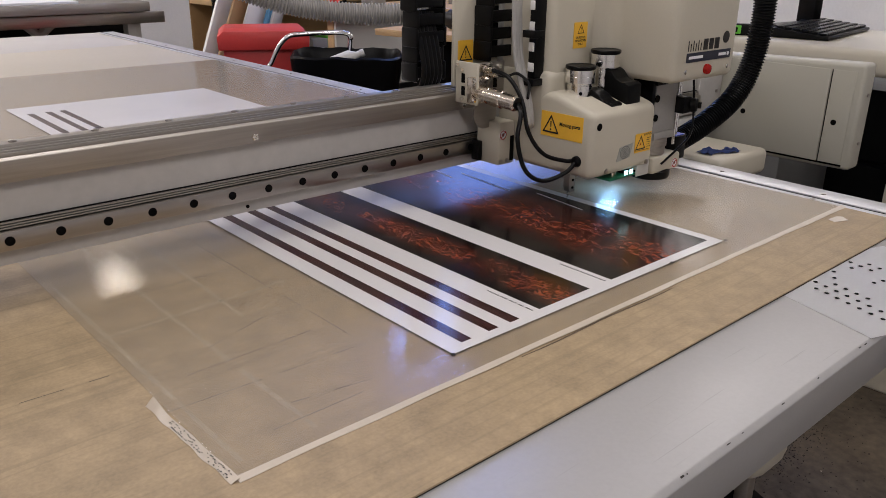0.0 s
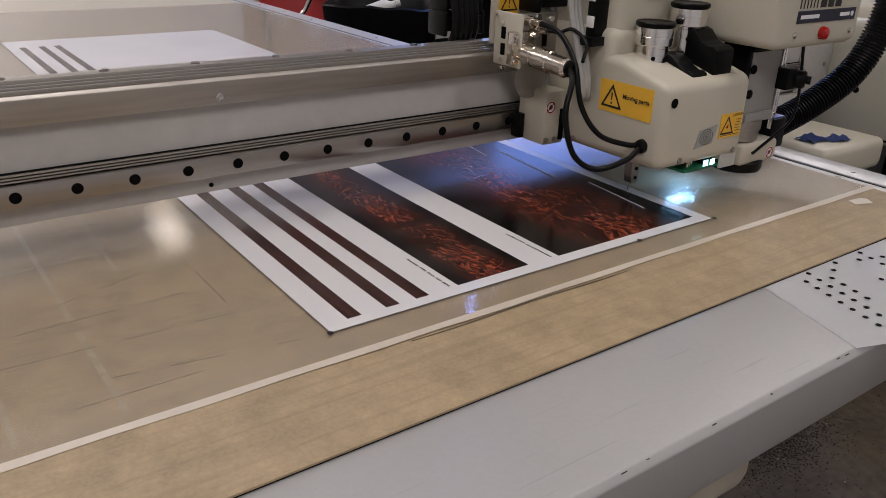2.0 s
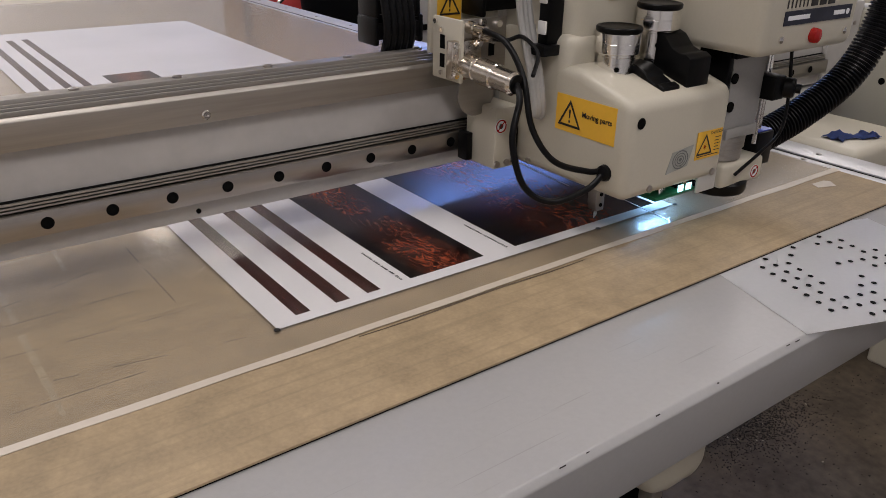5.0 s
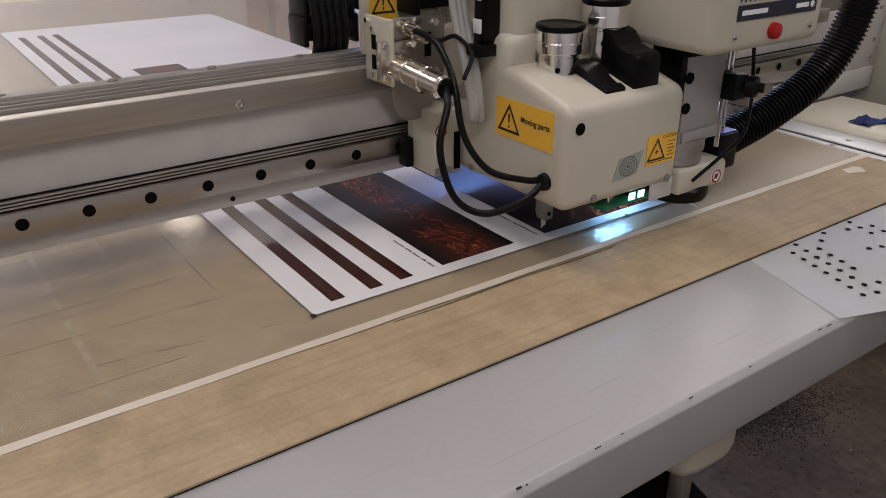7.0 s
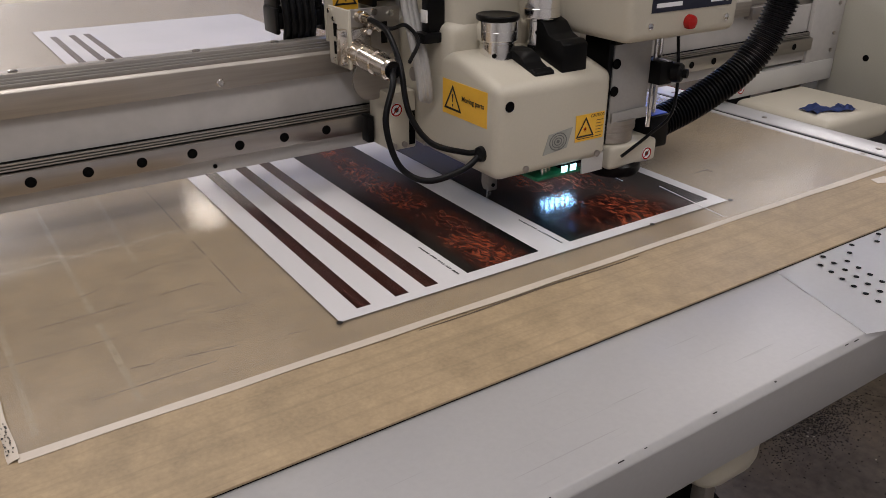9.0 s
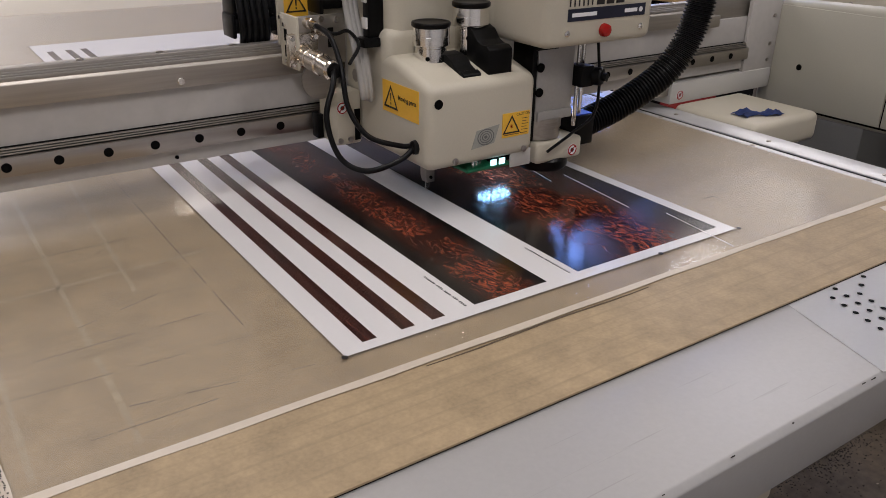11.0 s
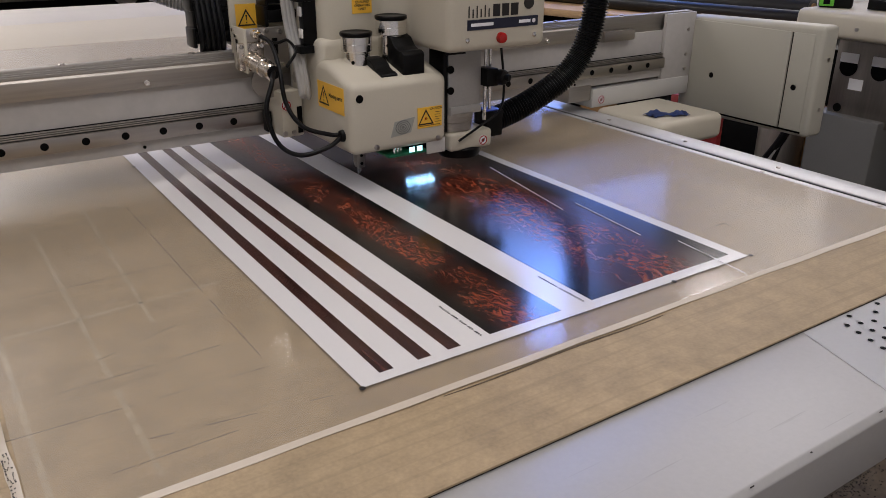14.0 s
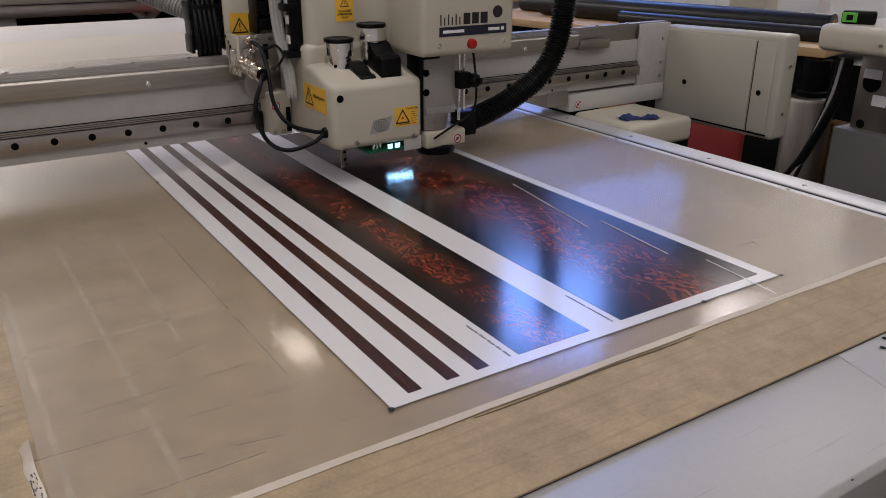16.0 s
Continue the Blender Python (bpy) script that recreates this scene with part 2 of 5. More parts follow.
RED = material("red_plastic", (0.60, 0.045, 0.04), 0.42, vary=0.12, scale=6, grain=150, bump=0.04)
# darker copy of the red, with the sign's shade in the colour
SHADED_RED = material("shaded_red_board", (0.26, 0.018, 0.016), 0.5, vary=0.25, scale=9, grain=150, bump=0.04)
REDBTN = material("red_button_plastic", (0.36, 0.008, 0.006), 0.25, vary=0.05, bump=0)
WHITE = material("white_plastic", (0.74, 0.73, 0.70), 0.4, vary=0.04, bump=0.02)
GREEN = material("green_circuit_board", (0.01, 0.13, 0.06), 0.35, vary=0.3, scale=60, bump=0.05)
BLUE_CLOTH = material("blue_wiping_cloth", (0.05, 0.08, 0.24), 0.85, vary=0.3, scale=60, grain=500, bump=0.3)
# blue light mirrored on the black hose collar, put into colour
BLUE_REFLECTION = material("painted_blue_reflection", (0.02, 0.06, 0.42), 0.35, vary=0.1, bump=0)
CONCRETE = material("stained_concrete", (0.098, 0.076, 0.053), 0.6, vary=0.8, scale=3.4, grain=38, bump=0.3)
WALL = material("white_painted_block", (0.78, 0.77, 0.74), 0.7, vary=0.06, scale=3, grain=60, bump=0.15)
CEIL = material("white_ceiling_panel", (0.72, 0.71, 0.69), 0.85, vary=0.06, scale=2, grain=60, bump=0.05)
WOOD = material("pale_pine", (0.52, 0.34, 0.17), 0.55, vary=0.2, scale=6, grain=60, bump=0.08, stretch=(1, 1, 6))
BROWN_BOARD = material("brown_hardboard", (0.36, 0.21, 0.09), 0.6, vary=0.1, scale=6, grain=80, bump=0.04)
BLUE_FOAM = material("blue_film", (0.08, 0.25, 0.42), 0.5, vary=0.1, bump=0.02)
SPINDLE_GREY = material("grey_machined_metal", (0.36, 0.35, 0.33), 0.42, 0.25, vary=0.1, scale=14, grain=200, bump=0.02)
DULL_STEEL = material("dull_brushed_steel", (0.26, 0.235, 0.21), 0.5, 1.0, vary=0.18, scale=8, grain=60, bump=0.03, stretch=(4, 4, 0.3))
EMBLEM = material("grey_emblem_film", (0.33, 0.335, 0.30), 0.3, vary=0.15, scale=60, bump=0)
PALE_CABLE = material("pale_grey_cable", (0.38, 0.37, 0.35), 0.4, vary=0.1, scale=20, bump=0.02)
GREY_HOSE = material("grey_hose_plastic", (0.27, 0.26, 0.245), 0.45, vary=0.1, scale=20, bump=0.02)
GREEN_BODY = material("lime_green_plastic", (0.12, 0.5, 0.04), 0.4, vary=0.1, bump=0)
DESK_GREY = material("dark_grey_paint_and_shade", (0.135, 0.135, 0.13), 0.45, vary=0.08, scale=5, grain=200, bump=0.04)
LED = glowing("white_led", (0.28, 0.58, 1.0), 105.0)
LIT_WINDOW = glowing("lit_lamp_window", (0.5, 0.95, 1.0), 1.8)
SKY_PANE = glowing("evening_sky_pane", (0.22, 0.36, 1.0), 0.7)
DIFFUSER = glowing("lamp_diffuser", (1.0, 0.95, 0.88), 1.5)
SHEET = clear_sheet("clear_plastic_sheet", (0.988, 0.982, 0.968), 1.45, 0.11)
BURL_SMALL = burl_print("burl_print_narrow", 0.217, 0.105, 210, 1.0)
BURL_LARGE = burl_print("burl_print_wide", 0.441, 0.253, 180, 1.0)
BROWN_STRIPE = material("dark_brown_stripe_ink", (0.042, 0.014, 0.011), 0.2, vary=0.95, scale=40, grain=260, bump=0, stretch=(4, 0.25, 1))


# ---------------------------------------------------------------- building helpers
def slab(bm, x0, x1, y0, y1, z0, z1, bevel=0.0, seg=2):
    """Adds a box with rounded edges to bm."""
    vs = [bm.verts.new((x, y, z)) for z in (z0, z1) for y in (y0, y1) for x in (x0, x1)]
    fs = [bm.faces.new([vs[i] for i in q]) for q in ((0, 2, 3, 1), (4, 5, 7, 6), (0, 1, 5, 4), (2, 6, 7, 3), (0, 4, 6, 2), (1, 3, 7, 5))]
    if bevel:
        es = list({e for f in fs for e in f.edges})
        bmesh.ops.bevel(bm, geom=es, offset=bevel, offset_type="OFFSET", segments=seg, profile=0.5, affect="EDGES", clamp_overlap=True)
    return bm


def box(x0, x1, y0, y1, z0, z1, bevel=0.0, seg=2):
    return slab(bmesh.new(), x0, x1, y0, y1, z0, z1, bevel, seg)


def prism(profile, axis, a, b, bevel=0.0, seg=2):
    """A profile of (u, v) pairs drawn out along an axis: for x (u, v) = (y, z), for y (x, z), for z (x, y)."""
    bm = bmesh.new()
    put = {"x": lambda u, v, w: (w, u, v), "y": lambda u, v, w: (u, w, v), "z": lambda u, v, w: (u, v, w)}[axis]
    lo = [bm.verts.new(put(u, v, a)) for u, v in profile]
    hi = [bm.verts.new(put(u, v, b)) for u, v in profile]
    bm.faces.new(lo); bm.faces.new(list(reversed(hi)))
    for i in range(len(lo)):
        j = (i + 1) % len(lo)
        bm.faces.new((lo[j], lo[i], hi[i], hi[j]))
    bmesh.ops.recalc_face_normals(bm, faces=bm.faces)
    if bevel:
        bmesh.ops.bevel(bm, geom=bm.edges[:], offset=bevel, offset_type="OFFSET", segments=seg, profile=0.5, affect="EDGES", clamp_overlap=True)
    return bm


def turned(rings, seg=24, m=None, bm=None):
    """A body of revolution about z from (radius, z) rings, moved by the pose m."""
    bm = bm or bmesh.new()
    m = m or Matrix()
    loops = [[bm.verts.new(m @ Vector((r * math.cos(2 * math.pi * k / seg), r * math.sin(2 * math.pi * k / seg), z))) for k in range(seg)] for r, z in rings]
    fs = []
    for a, b in zip(loops, loops[1:]):
        fs += [bm.faces.new((a[k], a[(k + 1) % seg], b[(k + 1) % seg], b[k])) for k in range(seg)]
    fs.append(bm.faces.new(list(reversed(loops[0]))))
    fs.append(bm.faces.new(loops[-1]))
    bmesh.ops.recalc_face_normals(bm, faces=fs)
    return bm


def spline(points, n):
    """Points of a smooth curve through the given ones."""
    p = [Vector(q) for q in points]
    p = [2 * p[0] - p[1]] + p + [2 * p[-1] - p[-2]]
    out = []
    for i in range(1, len(p) - 2):
        for k in range(n):
            t = k / n
            a, b, c, d = p[i - 1:i + 3]
            out.append(0.5 * ((2 * b) + (c - a) * t + (2 * a - 5 * b + 4 * c - d) * t * t + (3 * b - a - 3 * c + d) * t ** 3))
    return out + [p[-2]]


def tube(points, radius, seg=12, bm=None):
    """A round tube along points; radius is one number or one for each point."""
    bm = bm or bmesh.new()
    pts = [Vector(p) for p in points]
    rs = radius if isinstance(radius, (list, tuple)) else [radius] * len(pts)
    up = Vector((0.13, 0.27, 0.95))
    loops = []
    for i, p in enumerate(pts):
        d = (pts[min(i + 1, len(pts) - 1)] - pts[max(i - 1, 0)]).normalized()
        side = d.cross(up)
        side = side.normalized() if side.length > 1e-4 else d.orthogonal().normalized()
        up = side.cross(d).normalized()
        loops.append([bm.verts.new(p + rs[i] * (math.cos(2 * math.pi * k / seg) * side + math.sin(2 * math.pi * k / seg) * up)) for k in range(seg)])
    fs = []
    for a, b in zip(loops, loops[1:]):
        fs += [bm.faces.new((a[k], a[(k + 1) % seg], b[(k + 1) % seg], b[k])) for k in range(seg)]
    fs += [bm.faces.new(list(reversed(loops[0]))), bm.faces.new(loops[-1])]
    bmesh.ops.recalc_face_normals(bm, faces=fs)
    return bm


def ribbed(points, radius, pitch, depth, seg=16):
    """A corrugated hose along a smooth curve."""
    pts = [Vector(p) for p in points]
    run = [0.0]
    for a, b in zip(pts, pts[1:]):
        run.append(run[-1] + (b - a).length)
    out, rs, k = [], [], 0
    steps = int(run[-1] / (pitch / 4))
    for i in range(steps + 1):
        s = run[-1] * i / steps
        while k < len(run) - 2 and run[k + 1] < s:
            k += 1
        f = (s - run[k]) / max(1e-6, run[k + 1] - run[k])
        out.append(pts[k].lerp(pts[k + 1], f))
        rs.append(radius + (depth if i % 4 in (1, 2) else 0))
    return tube(out, rs, seg)


def part(name, bm, mat, parent=None, label="", smooth=True):
    """Links bm as one mesh object under a thing or a part."""
    me = bpy.data.meshes.new(name)
    bm.to_mesh(me)
    bm.free()
    me.materials.append(mat)
    if smooth:
        for p in me.polygons:
            p.use_smooth = True
        me.set_sharp_from_angle(angle=radians(32))
    ob = new(name, me)
    if parent:
        ob.parent = parent
    return tagged(ob, label)


def thing(name, m, label, category, group="", kind=""):
    ob = new(name)
    ob.empty_display_size = 0.05
    ob.matrix_basis = m
    return tagged(ob, label, category, group, kind)


def writing(name, text, size, m, mat, parent, bold=0.0, width=None):
    """Flat letters in the built-in font, in the plane of the pose m."""
    cu = bpy.data.curves.new(name, "FONT")
    cu.body, cu.size, cu.offset, cu.align_x, cu.align_y = text, size, bold, "CENTER", "CENTER"
    tmp = new("letters", cu)
    me = bpy.data.meshes.new_from_object(tmp.evaluated_get(bpy.context.evaluated_depsgraph_get()))
    bpy.data.objects.remove(tmp)
    me.transform(m)
    me.materials.clear()
    me.materials.append(mat)
    me.name = name
    ob = new(name, me)
    ob.parent = parent
    return ob


FACE_Y = lambda x, y, z: pose(x, y, z, 90, 0, 0)          # faces -y, reads along +x
FACE_X = lambda x, y, z: pose(x, y, z, 90, 0, -90)        # faces -x, reads along -y


# ---------------------------------------------------------------- room
def room():
    def setting(name, bm, mat, label, cat):
        return tagged(part(name, bm, mat, None, label, False), category=cat, kind="structure")
    x0, x1, y0, y1 = -4.0, 5.2, -4.5, 7.2
    setting("floor", box(x0, x1, y0, y1, -0.1, 0), CONCRETE, "stained brown concrete workshop floor with crumbs", "floor")
    setting("wall_north", box(x0, x1, y1, y1 + 0.2, 0, CEILING), WALL, "white painted block wall", "wall")
    setting("wall_south", box(x0, x1, y0 - 0.2, y0, 0, CEILING), WALL, "white painted block wall", "wall")
    setting("wall_east", box(x1, x1 + 0.2, y0, y1, 0, CEILING), WALL, "white painted block wall", "wall")
    setting("wall_west", box(x0 - 0.2, x0, y0, y1, 0, CEILING), WALL, "white painted block wall", "wall")
    setting("ceiling", box(x0, x1, y0, y1, CEILING, CEILING + 0.1), CEIL, "white panelled workshop ceiling", "ceiling")
    # housings for all lamps, the added neutral fill lamps included
    for lx, ly, sx, sy, watts, colour, aim in LAMPS:
        lamp = thing("ceiling_and_fill_light", lamp_pose(lx, ly, aim), "unseen white ceiling light with a lit diffuser, some added as fill", "ceiling light", "ceiling lights")
        bm = bmesh.new()
        for a, b, c, d in ((-sx / 2 - .03, sx / 2 + .03, -sy / 2 - .03, -sy / 2), (-sx / 2 - .03, sx / 2 + .03, sy / 2, sy / 2 + .03),
                           (-sx / 2 - .03, -sx / 2, -sy / 2, sy / 2), (sx / 2, sx / 2 + .03, -sy / 2, sy / 2)):
            slab(bm, a, b, c, d, -0.08, 0)
        part("frame", bm, WHITE, lamp, smooth=False)
        part("diffuser", box(-sx / 2, sx / 2, -sy / 2, sy / 2, -0.06, -0.05), DIFFUSER, lamp, smooth=False)
        if aim:
            up = lamp_pose(lx, ly, aim).inverted()
            part("hanger", tube([up @ Vector((lx, ly, CEILING)), up @ Vector((lx, ly, CEILING - 0.22))], 0.012, 10), STEEL, lamp)
    wx, wy, wz, ww, wh = WINDOW
    win = tagged(new("window_1"), "high white framed window with blue evening sky", "window", kind="structure")
    bm = bmesh.new()
    for a, b, c, d in ((-ww / 2 - 0.05, ww / 2 + 0.05, -wh / 2 - 0.05, -wh / 2), (-ww / 2 - 0.05, ww / 2 + 0.05, wh / 2, wh / 2 + 0.05),
                       (-ww / 2 - 0.05, -ww / 2, -wh / 2, wh / 2), (ww / 2, ww / 2 + 0.05, -wh / 2, wh / 2)):
        slab(bm, wx - 0.03, wx - 0.001, wy + a, wy + b, wz + c, wz + d, 0.003)
    part("window_frame", bm, WHITE, win)
    part("pane", box(wx - 0.012, wx - 0.004, wy - ww / 2, wy + ww / 2, wz - wh / 2, wz + wh / 2), SKY_PANE, win, "", False)


room()


# ---------------------------------------------------------------- cutting table
def cutting_table():
    t = thing("cutting_table", pose(0, 0, 0), "large light grey flatbed cutting table on a steel frame", "cutting table")
    z = TABLE - 0.006
    part("tabletop", box(-1.3, 0.925, -0.155, 3.77, z - 0.09, z, 0.002), CREAM_BOARD, t, "cream table surface")
    # front apron: flat ledge, rounded nose, then a sloping face
    part("apron", prism([(-0.155, z - 0.0014), (-0.287, z - 0.0014), (-0.293, z - 0.0074), (-0.287, z - 0.074), (-0.279, z - 0.078), (-0.155, z - 0.078)], "x", -1.3, 1.014, 0.0015),
         APRON, t, "light grey painted front ledge with scratches")
    bm = bmesh.new()
    rnd = random.Random(12)
    for k in range(30):
        x = rnd.uniform(-0.9, 0.42)
        w, y = rnd.uniform(0.001, 0.007), -0.2885 + rnd.uniform(-0.0012, 0.0016)
        slab(bm, x, x + w, y - rnd.uniform(0.0004, 0.0012), y, z - 0.0020, z - 0.00125)
    tagged(part("paint_chips", bm, CRUMB, t, "", False), "small dark chips along the nose", kind="stuff")
    # shadow under the mat's front edge, drawn as a black strip
    part("front_shade_strip", box(-1.29, 0.92, -0.1572, -0.1552, z - 0.0013, z + 0.0001), DARK, t, "", False)
    side = part("side_rail", box(0.925, 0.945, -0.155, 3.77, z - 0.09, z + 0.001, 0.001), EDGE_ALU, t, "aluminium edge profile with a dark slot")
    part("slot", box(0.945, 0.956, -0.155, 3.77, z - 0.09, z - 0.0012), DARK, side, smooth=False)
    part("outer_strip", box(0.956, 1.014, -0.155, 3.77, z - 0.09, z + 0.001, 0.001), EDGE_ALU, side)
    for k in range(17):
        yy = 0.02 + 0.215 * k
        for xx in (0.934, 0.98):
            part("bolt", turned([(0.0045, 0), (0.0045, 0.0015), (0.003, 0.002)], 10, pose(xx, yy, z + 0.001)), STEEL, side)
    part("underframe", box(-1.2, 0.95, -0.05, 3.6, 0.62, z - 0.092, 0.004), PAINT_GREY, t)
    for lx, ly in ((-1.0, 0.12), (0.72, 0.12), (-1.0, 3.3), (0.72, 3.3)):
        part("leg", box(lx - 0.05, lx + 0.05, ly - 0.05, ly + 0.05, 0.06, 0.63, 0.004), PAINT_GREY, t)
        part("foot", turned([(0.06, 0), (0.06, 0.012), (0.02, 0.025), (0.015, 0.07)], 20, pose(lx, ly, 0)), STEEL, t)
    knob = part("underside_support", box(0.288, 0.388, -0.240, -0.165, 0.702, 0.8155, 0.030, 5), PAINT, t, "cream rounded support under the ledge")
    part("stem", box(0.312, 0.331, -0.222, -0.203, 0.600, 0.706, 0.003), ALU_DULL, knob)
    part("clamp_pad", box(0.306, 0.338, -0.228, -0.197, 0.640, 0.652, 0.003), STEEL, knob)
    part("bracket", prism([(-0.235, 0.60), (-0.235, 0.65), (-0.18, 0.668), (-0.05, 0.668), (-0.05, 0.60)], "x", 0.28, 0.36, 0.003), BLACK, t)
    return t


cutting_table()


def floor_debris():
    """Swept crumbs, shavings and offcuts on the floor beside the table."""
    rnd = random.Random(31)
    for name, n, mat, size, label in (("floor_crumbs", 5000, CRUMB, 0.0036, "dark crumbs and fluff scattered on the concrete floor"), ("floor_shavings", 26, CREAM_BOARD, 0.0045, "white shavings and offcuts scattered on the concrete floor")):
        bm = bmesh.new()
        for k in range(n):
            heap = rnd.random() < 0.6
            x = rnd.gauss(1.45, 0.11) if heap else rnd.uniform(0.6, 2.3)
            y = rnd.gauss(0.27, 0.06) if heap else rnd.uniform(-0.9, 0.6)
            r = size * rnd.uniform(0.3, 1.3)
            a = rnd.uniform(0, 6.3)
            base = [bm.verts.new((x + r * rnd.uniform(0.5, 1.2) * math.cos(a + q * 2.1), y + r * rnd.uniform(0.4, 1) * math.sin(a + q * 2.1), 0.0004)) for q in range(3)]
            tip = bm.verts.new((x, y, 0.001 + r * rnd.uniform(0.15, 0.6)))
            bm.faces.new(base)
            for q in range(3):
                bm.faces.new((base[q], base[(q + 1) % 3], tip))
        bmesh.ops.recalc_face_normals(bm, faces=bm.faces)
        tagged(part(name, bm, mat, None, label, False), category="debris", kind="stuff")


floor_debris()


def sheets():
    z = TABLE - 0.006
    mat = tagged(part("underlay_mat", box(-1.25, 0.922, -0.158, 2.45, z + 0.0002, z + 0.003, 0.0008), KRAFT, None,
                      "worn brown fibre underlay mat covering the cutting table"), category="mat")
    rng = random.Random(21)

    def score(name, runs, half, keep, mat_of, label):
        """Broken thin lines (x0, y0, x1, y1) pressed into the mat, joined into one part."""
        bm = bmesh.new()
        for xa, ya, xb, yb in runs:
            n = max(2, int(math.hypot(xb - xa, yb - ya) / 0.022))
            d = Vector((xb - xa, yb - ya)) / n
            s = Vector((-d.y, d.x)).normalized()
            for k in range(n):
                if rng.random() < keep:
                    a = Vector((xa, ya)) + d * (k + rng.uniform(0, 0.06))
                    b = Vector((xa, ya)) + d * (k + rng.uniform(0.9, 1.0))
                    w = s * half * rng.uniform(0.7, 1.0)
                    bm.faces.new([bm.verts.new((*q, z + 0.00306)) for q in (a - w, b - w, b + w, a + w)])
        tagged(part(name, bm, mat_of, mat, label, False), label, kind="stuff")
    score("score_line_pattern", [(-0.30, 0.101, -0.055, 0.093), (-0.215, 0.041, -0.002, 0.006), (-0.20, 0.2, -0.11, 0.232), (-0.062, 0.66, -0.057, 0.115), (-0.294, 0.397, -0.064, 0.404),
                          (-0.23, 0.0057, -0.12, 0.0064), (-0.27, 0.155, -0.06, 0.163), (-0.6, 0.22, -0.31, 0.21)], 0.00085, 0.8, SCORE_AND_SHADE, "dark broken cut lines")
    score("rubbed_band_pattern", [(-0.201, 0.62, -0.195, -0.02), (-0.281, 0.5, -0.276, -0.02), (-0.12, 0.7, -0.13, 0.25), (-0.29, 0.30, -0.03, 0.315)], 0.0032, 0.97, PALE_MARK, "faint pale rubbed bands")
    tagged(part("cream_mat", box(-1.25, 0.91, 2.4505, 3.12, z + 0.0002, z + 0.003, 0.0008), CREAM_BOARD, None, "cream underlay board on the far end of the table"), category="mat")
    tagged(part("paper_mat", box(-1.25, 0.90, 3.1205, 3.74, z + 0.0002, z + 0.0025, 0.0005), GREY_CARD, None, "off-white sheet on the end of the cutting table"), category="paper")
    z += 0.0032
    sheet = thing("plastic_sheet", pose(0, 0, 0), "clear plastic sheet under protective film, printed in strips", "plastic sheet")
    SKEW = lambda x: -0.002 * (0.92 - x) / 1.21

    def skewed(bm):
        for v in bm.verts:
            if v.co.y < 1.0:
                v.co.y += SKEW(v.co.x)
        return bm
    part("pane", skewed(box(-0.292, 0.92, -0.038, 2.43, z, z + 0.0022, 0.0004)), SHEET, sheet, smooth=False)
    # film along the front edge, turned up at the corner
    bm = bmesh.new()
    rows = []
    for k in range(82):
        x = -0.292 + 0.015 * k
        w = 0.0078 + 0.0011 * math.sin(9 * x) + 0.0006 * math.sin(41 * x + 1)
        up = 0.0012 * max(0.0, math.sin(5.2 * x + 0.6))
        rows.append([bm.verts.new((x, y + SKEW(x), zz)) for y, zz in ((-0.0372, z + 0.0027), (-0.0372 - w, z + 0.0006 + up), (-0.0372 - w, z + 0.0001 + up), (-0.0372, z + 0.0022))])
    for a, b in zip(rows, rows[1:]):
        for k in range(4):
            bm.faces.new((a[k], a[(k + 1) % 4], b[(k + 1) % 4], b[k]))
    bm.faces.new(rows[0]); bm.faces.new(list(reversed(rows[-1])))
    bmesh.ops.recalc_face_normals(bm, faces=bm.faces)
    film = part("edge_film", bm, TAPE, sheet, "cream edge film peeling along the front")
    # dark thread painting the shadow line of the peeled film
    part("film_fold_shade", tube([(0.06 + 0.03 * k, -0.0485 - 0.0012 * math.sin(0.9 * k) + SKEW(0.2), z + 0.0003) for k in range(11)], [0.0004 + 0.0006 * math.sin(math.pi * k / 10) for k in range(11)], 6), SCORE_AND_SHADE, film, "thin dark line painted as the shade of the film's fold")
    bm = bmesh.new()
    rows = []
    for k in range(30):
        y = -0.044 + 0.0058 * k
        x = -0.2905 - 0.0062 * k / 29 + 0.0006 * math.sin(0.5 * k)
        curl = 0.006 * max(0.0, (k - 21) / 8) ** 2
        w = 0.0085 + 0.0007 * math.sin(0.9 * k)
        rows.append([bm.verts.new(q) for q in ((x - w, y, z + 0.0004), (x - 0.5 * w, y, z + 0.0022 + 0.5 * curl), (x, y, z + 0.0030 + curl), (x, y, z + 0.0024 + curl), (x - 0.5 * w, y, z + 0.0016 + 0.5 * curl), (x - w, y, z))])
    for a, b in zip(rows, rows[1:]):
        for k in range(6):
            bm.faces.new((a[k], a[(k + 1) % 6], b[(k + 1) % 6], b[k]))
    bm.faces.new(rows[0]); bm.faces.new(list(reversed(rows[-1])))
    bmesh.ops.recalc_face_normals(bm, faces=bm.faces)
    corner = part("corner_film", bm, TAPE, sheet, "cream corner film with printed marks")
    bm = bmesh.new()
    rnd = random.Random(5)
    for k in range(46):
        yy = -0.040 + 0.0026 * k
        x = -0.2905 - 0.0062 * (yy + 0.044) / 0.168
        for i in range(3):
            if rnd.random() < 0.45:
                xx = x - 0.0078 + 0.0023 * i + rnd.uniform(-0.0006, 0.0006)
                zz = z + 0.0012 + (xx - x + 0.0085) / 0.0085 * 0.0027
                slab(bm, xx, xx + rnd.uniform(0.0005, 0.0016), yy, yy + rnd.uniform(0.0006, 0.0018), zz, zz + 0.0005)
    part("printed_marks", bm, INK, corner, smooth=False)
    z += 0.0026
    white = part("white_print", box(0.001, 0.582, 0.002, 1.83, z, z + 0.0003), WHITE_INK, sheet, "white printed area", False)
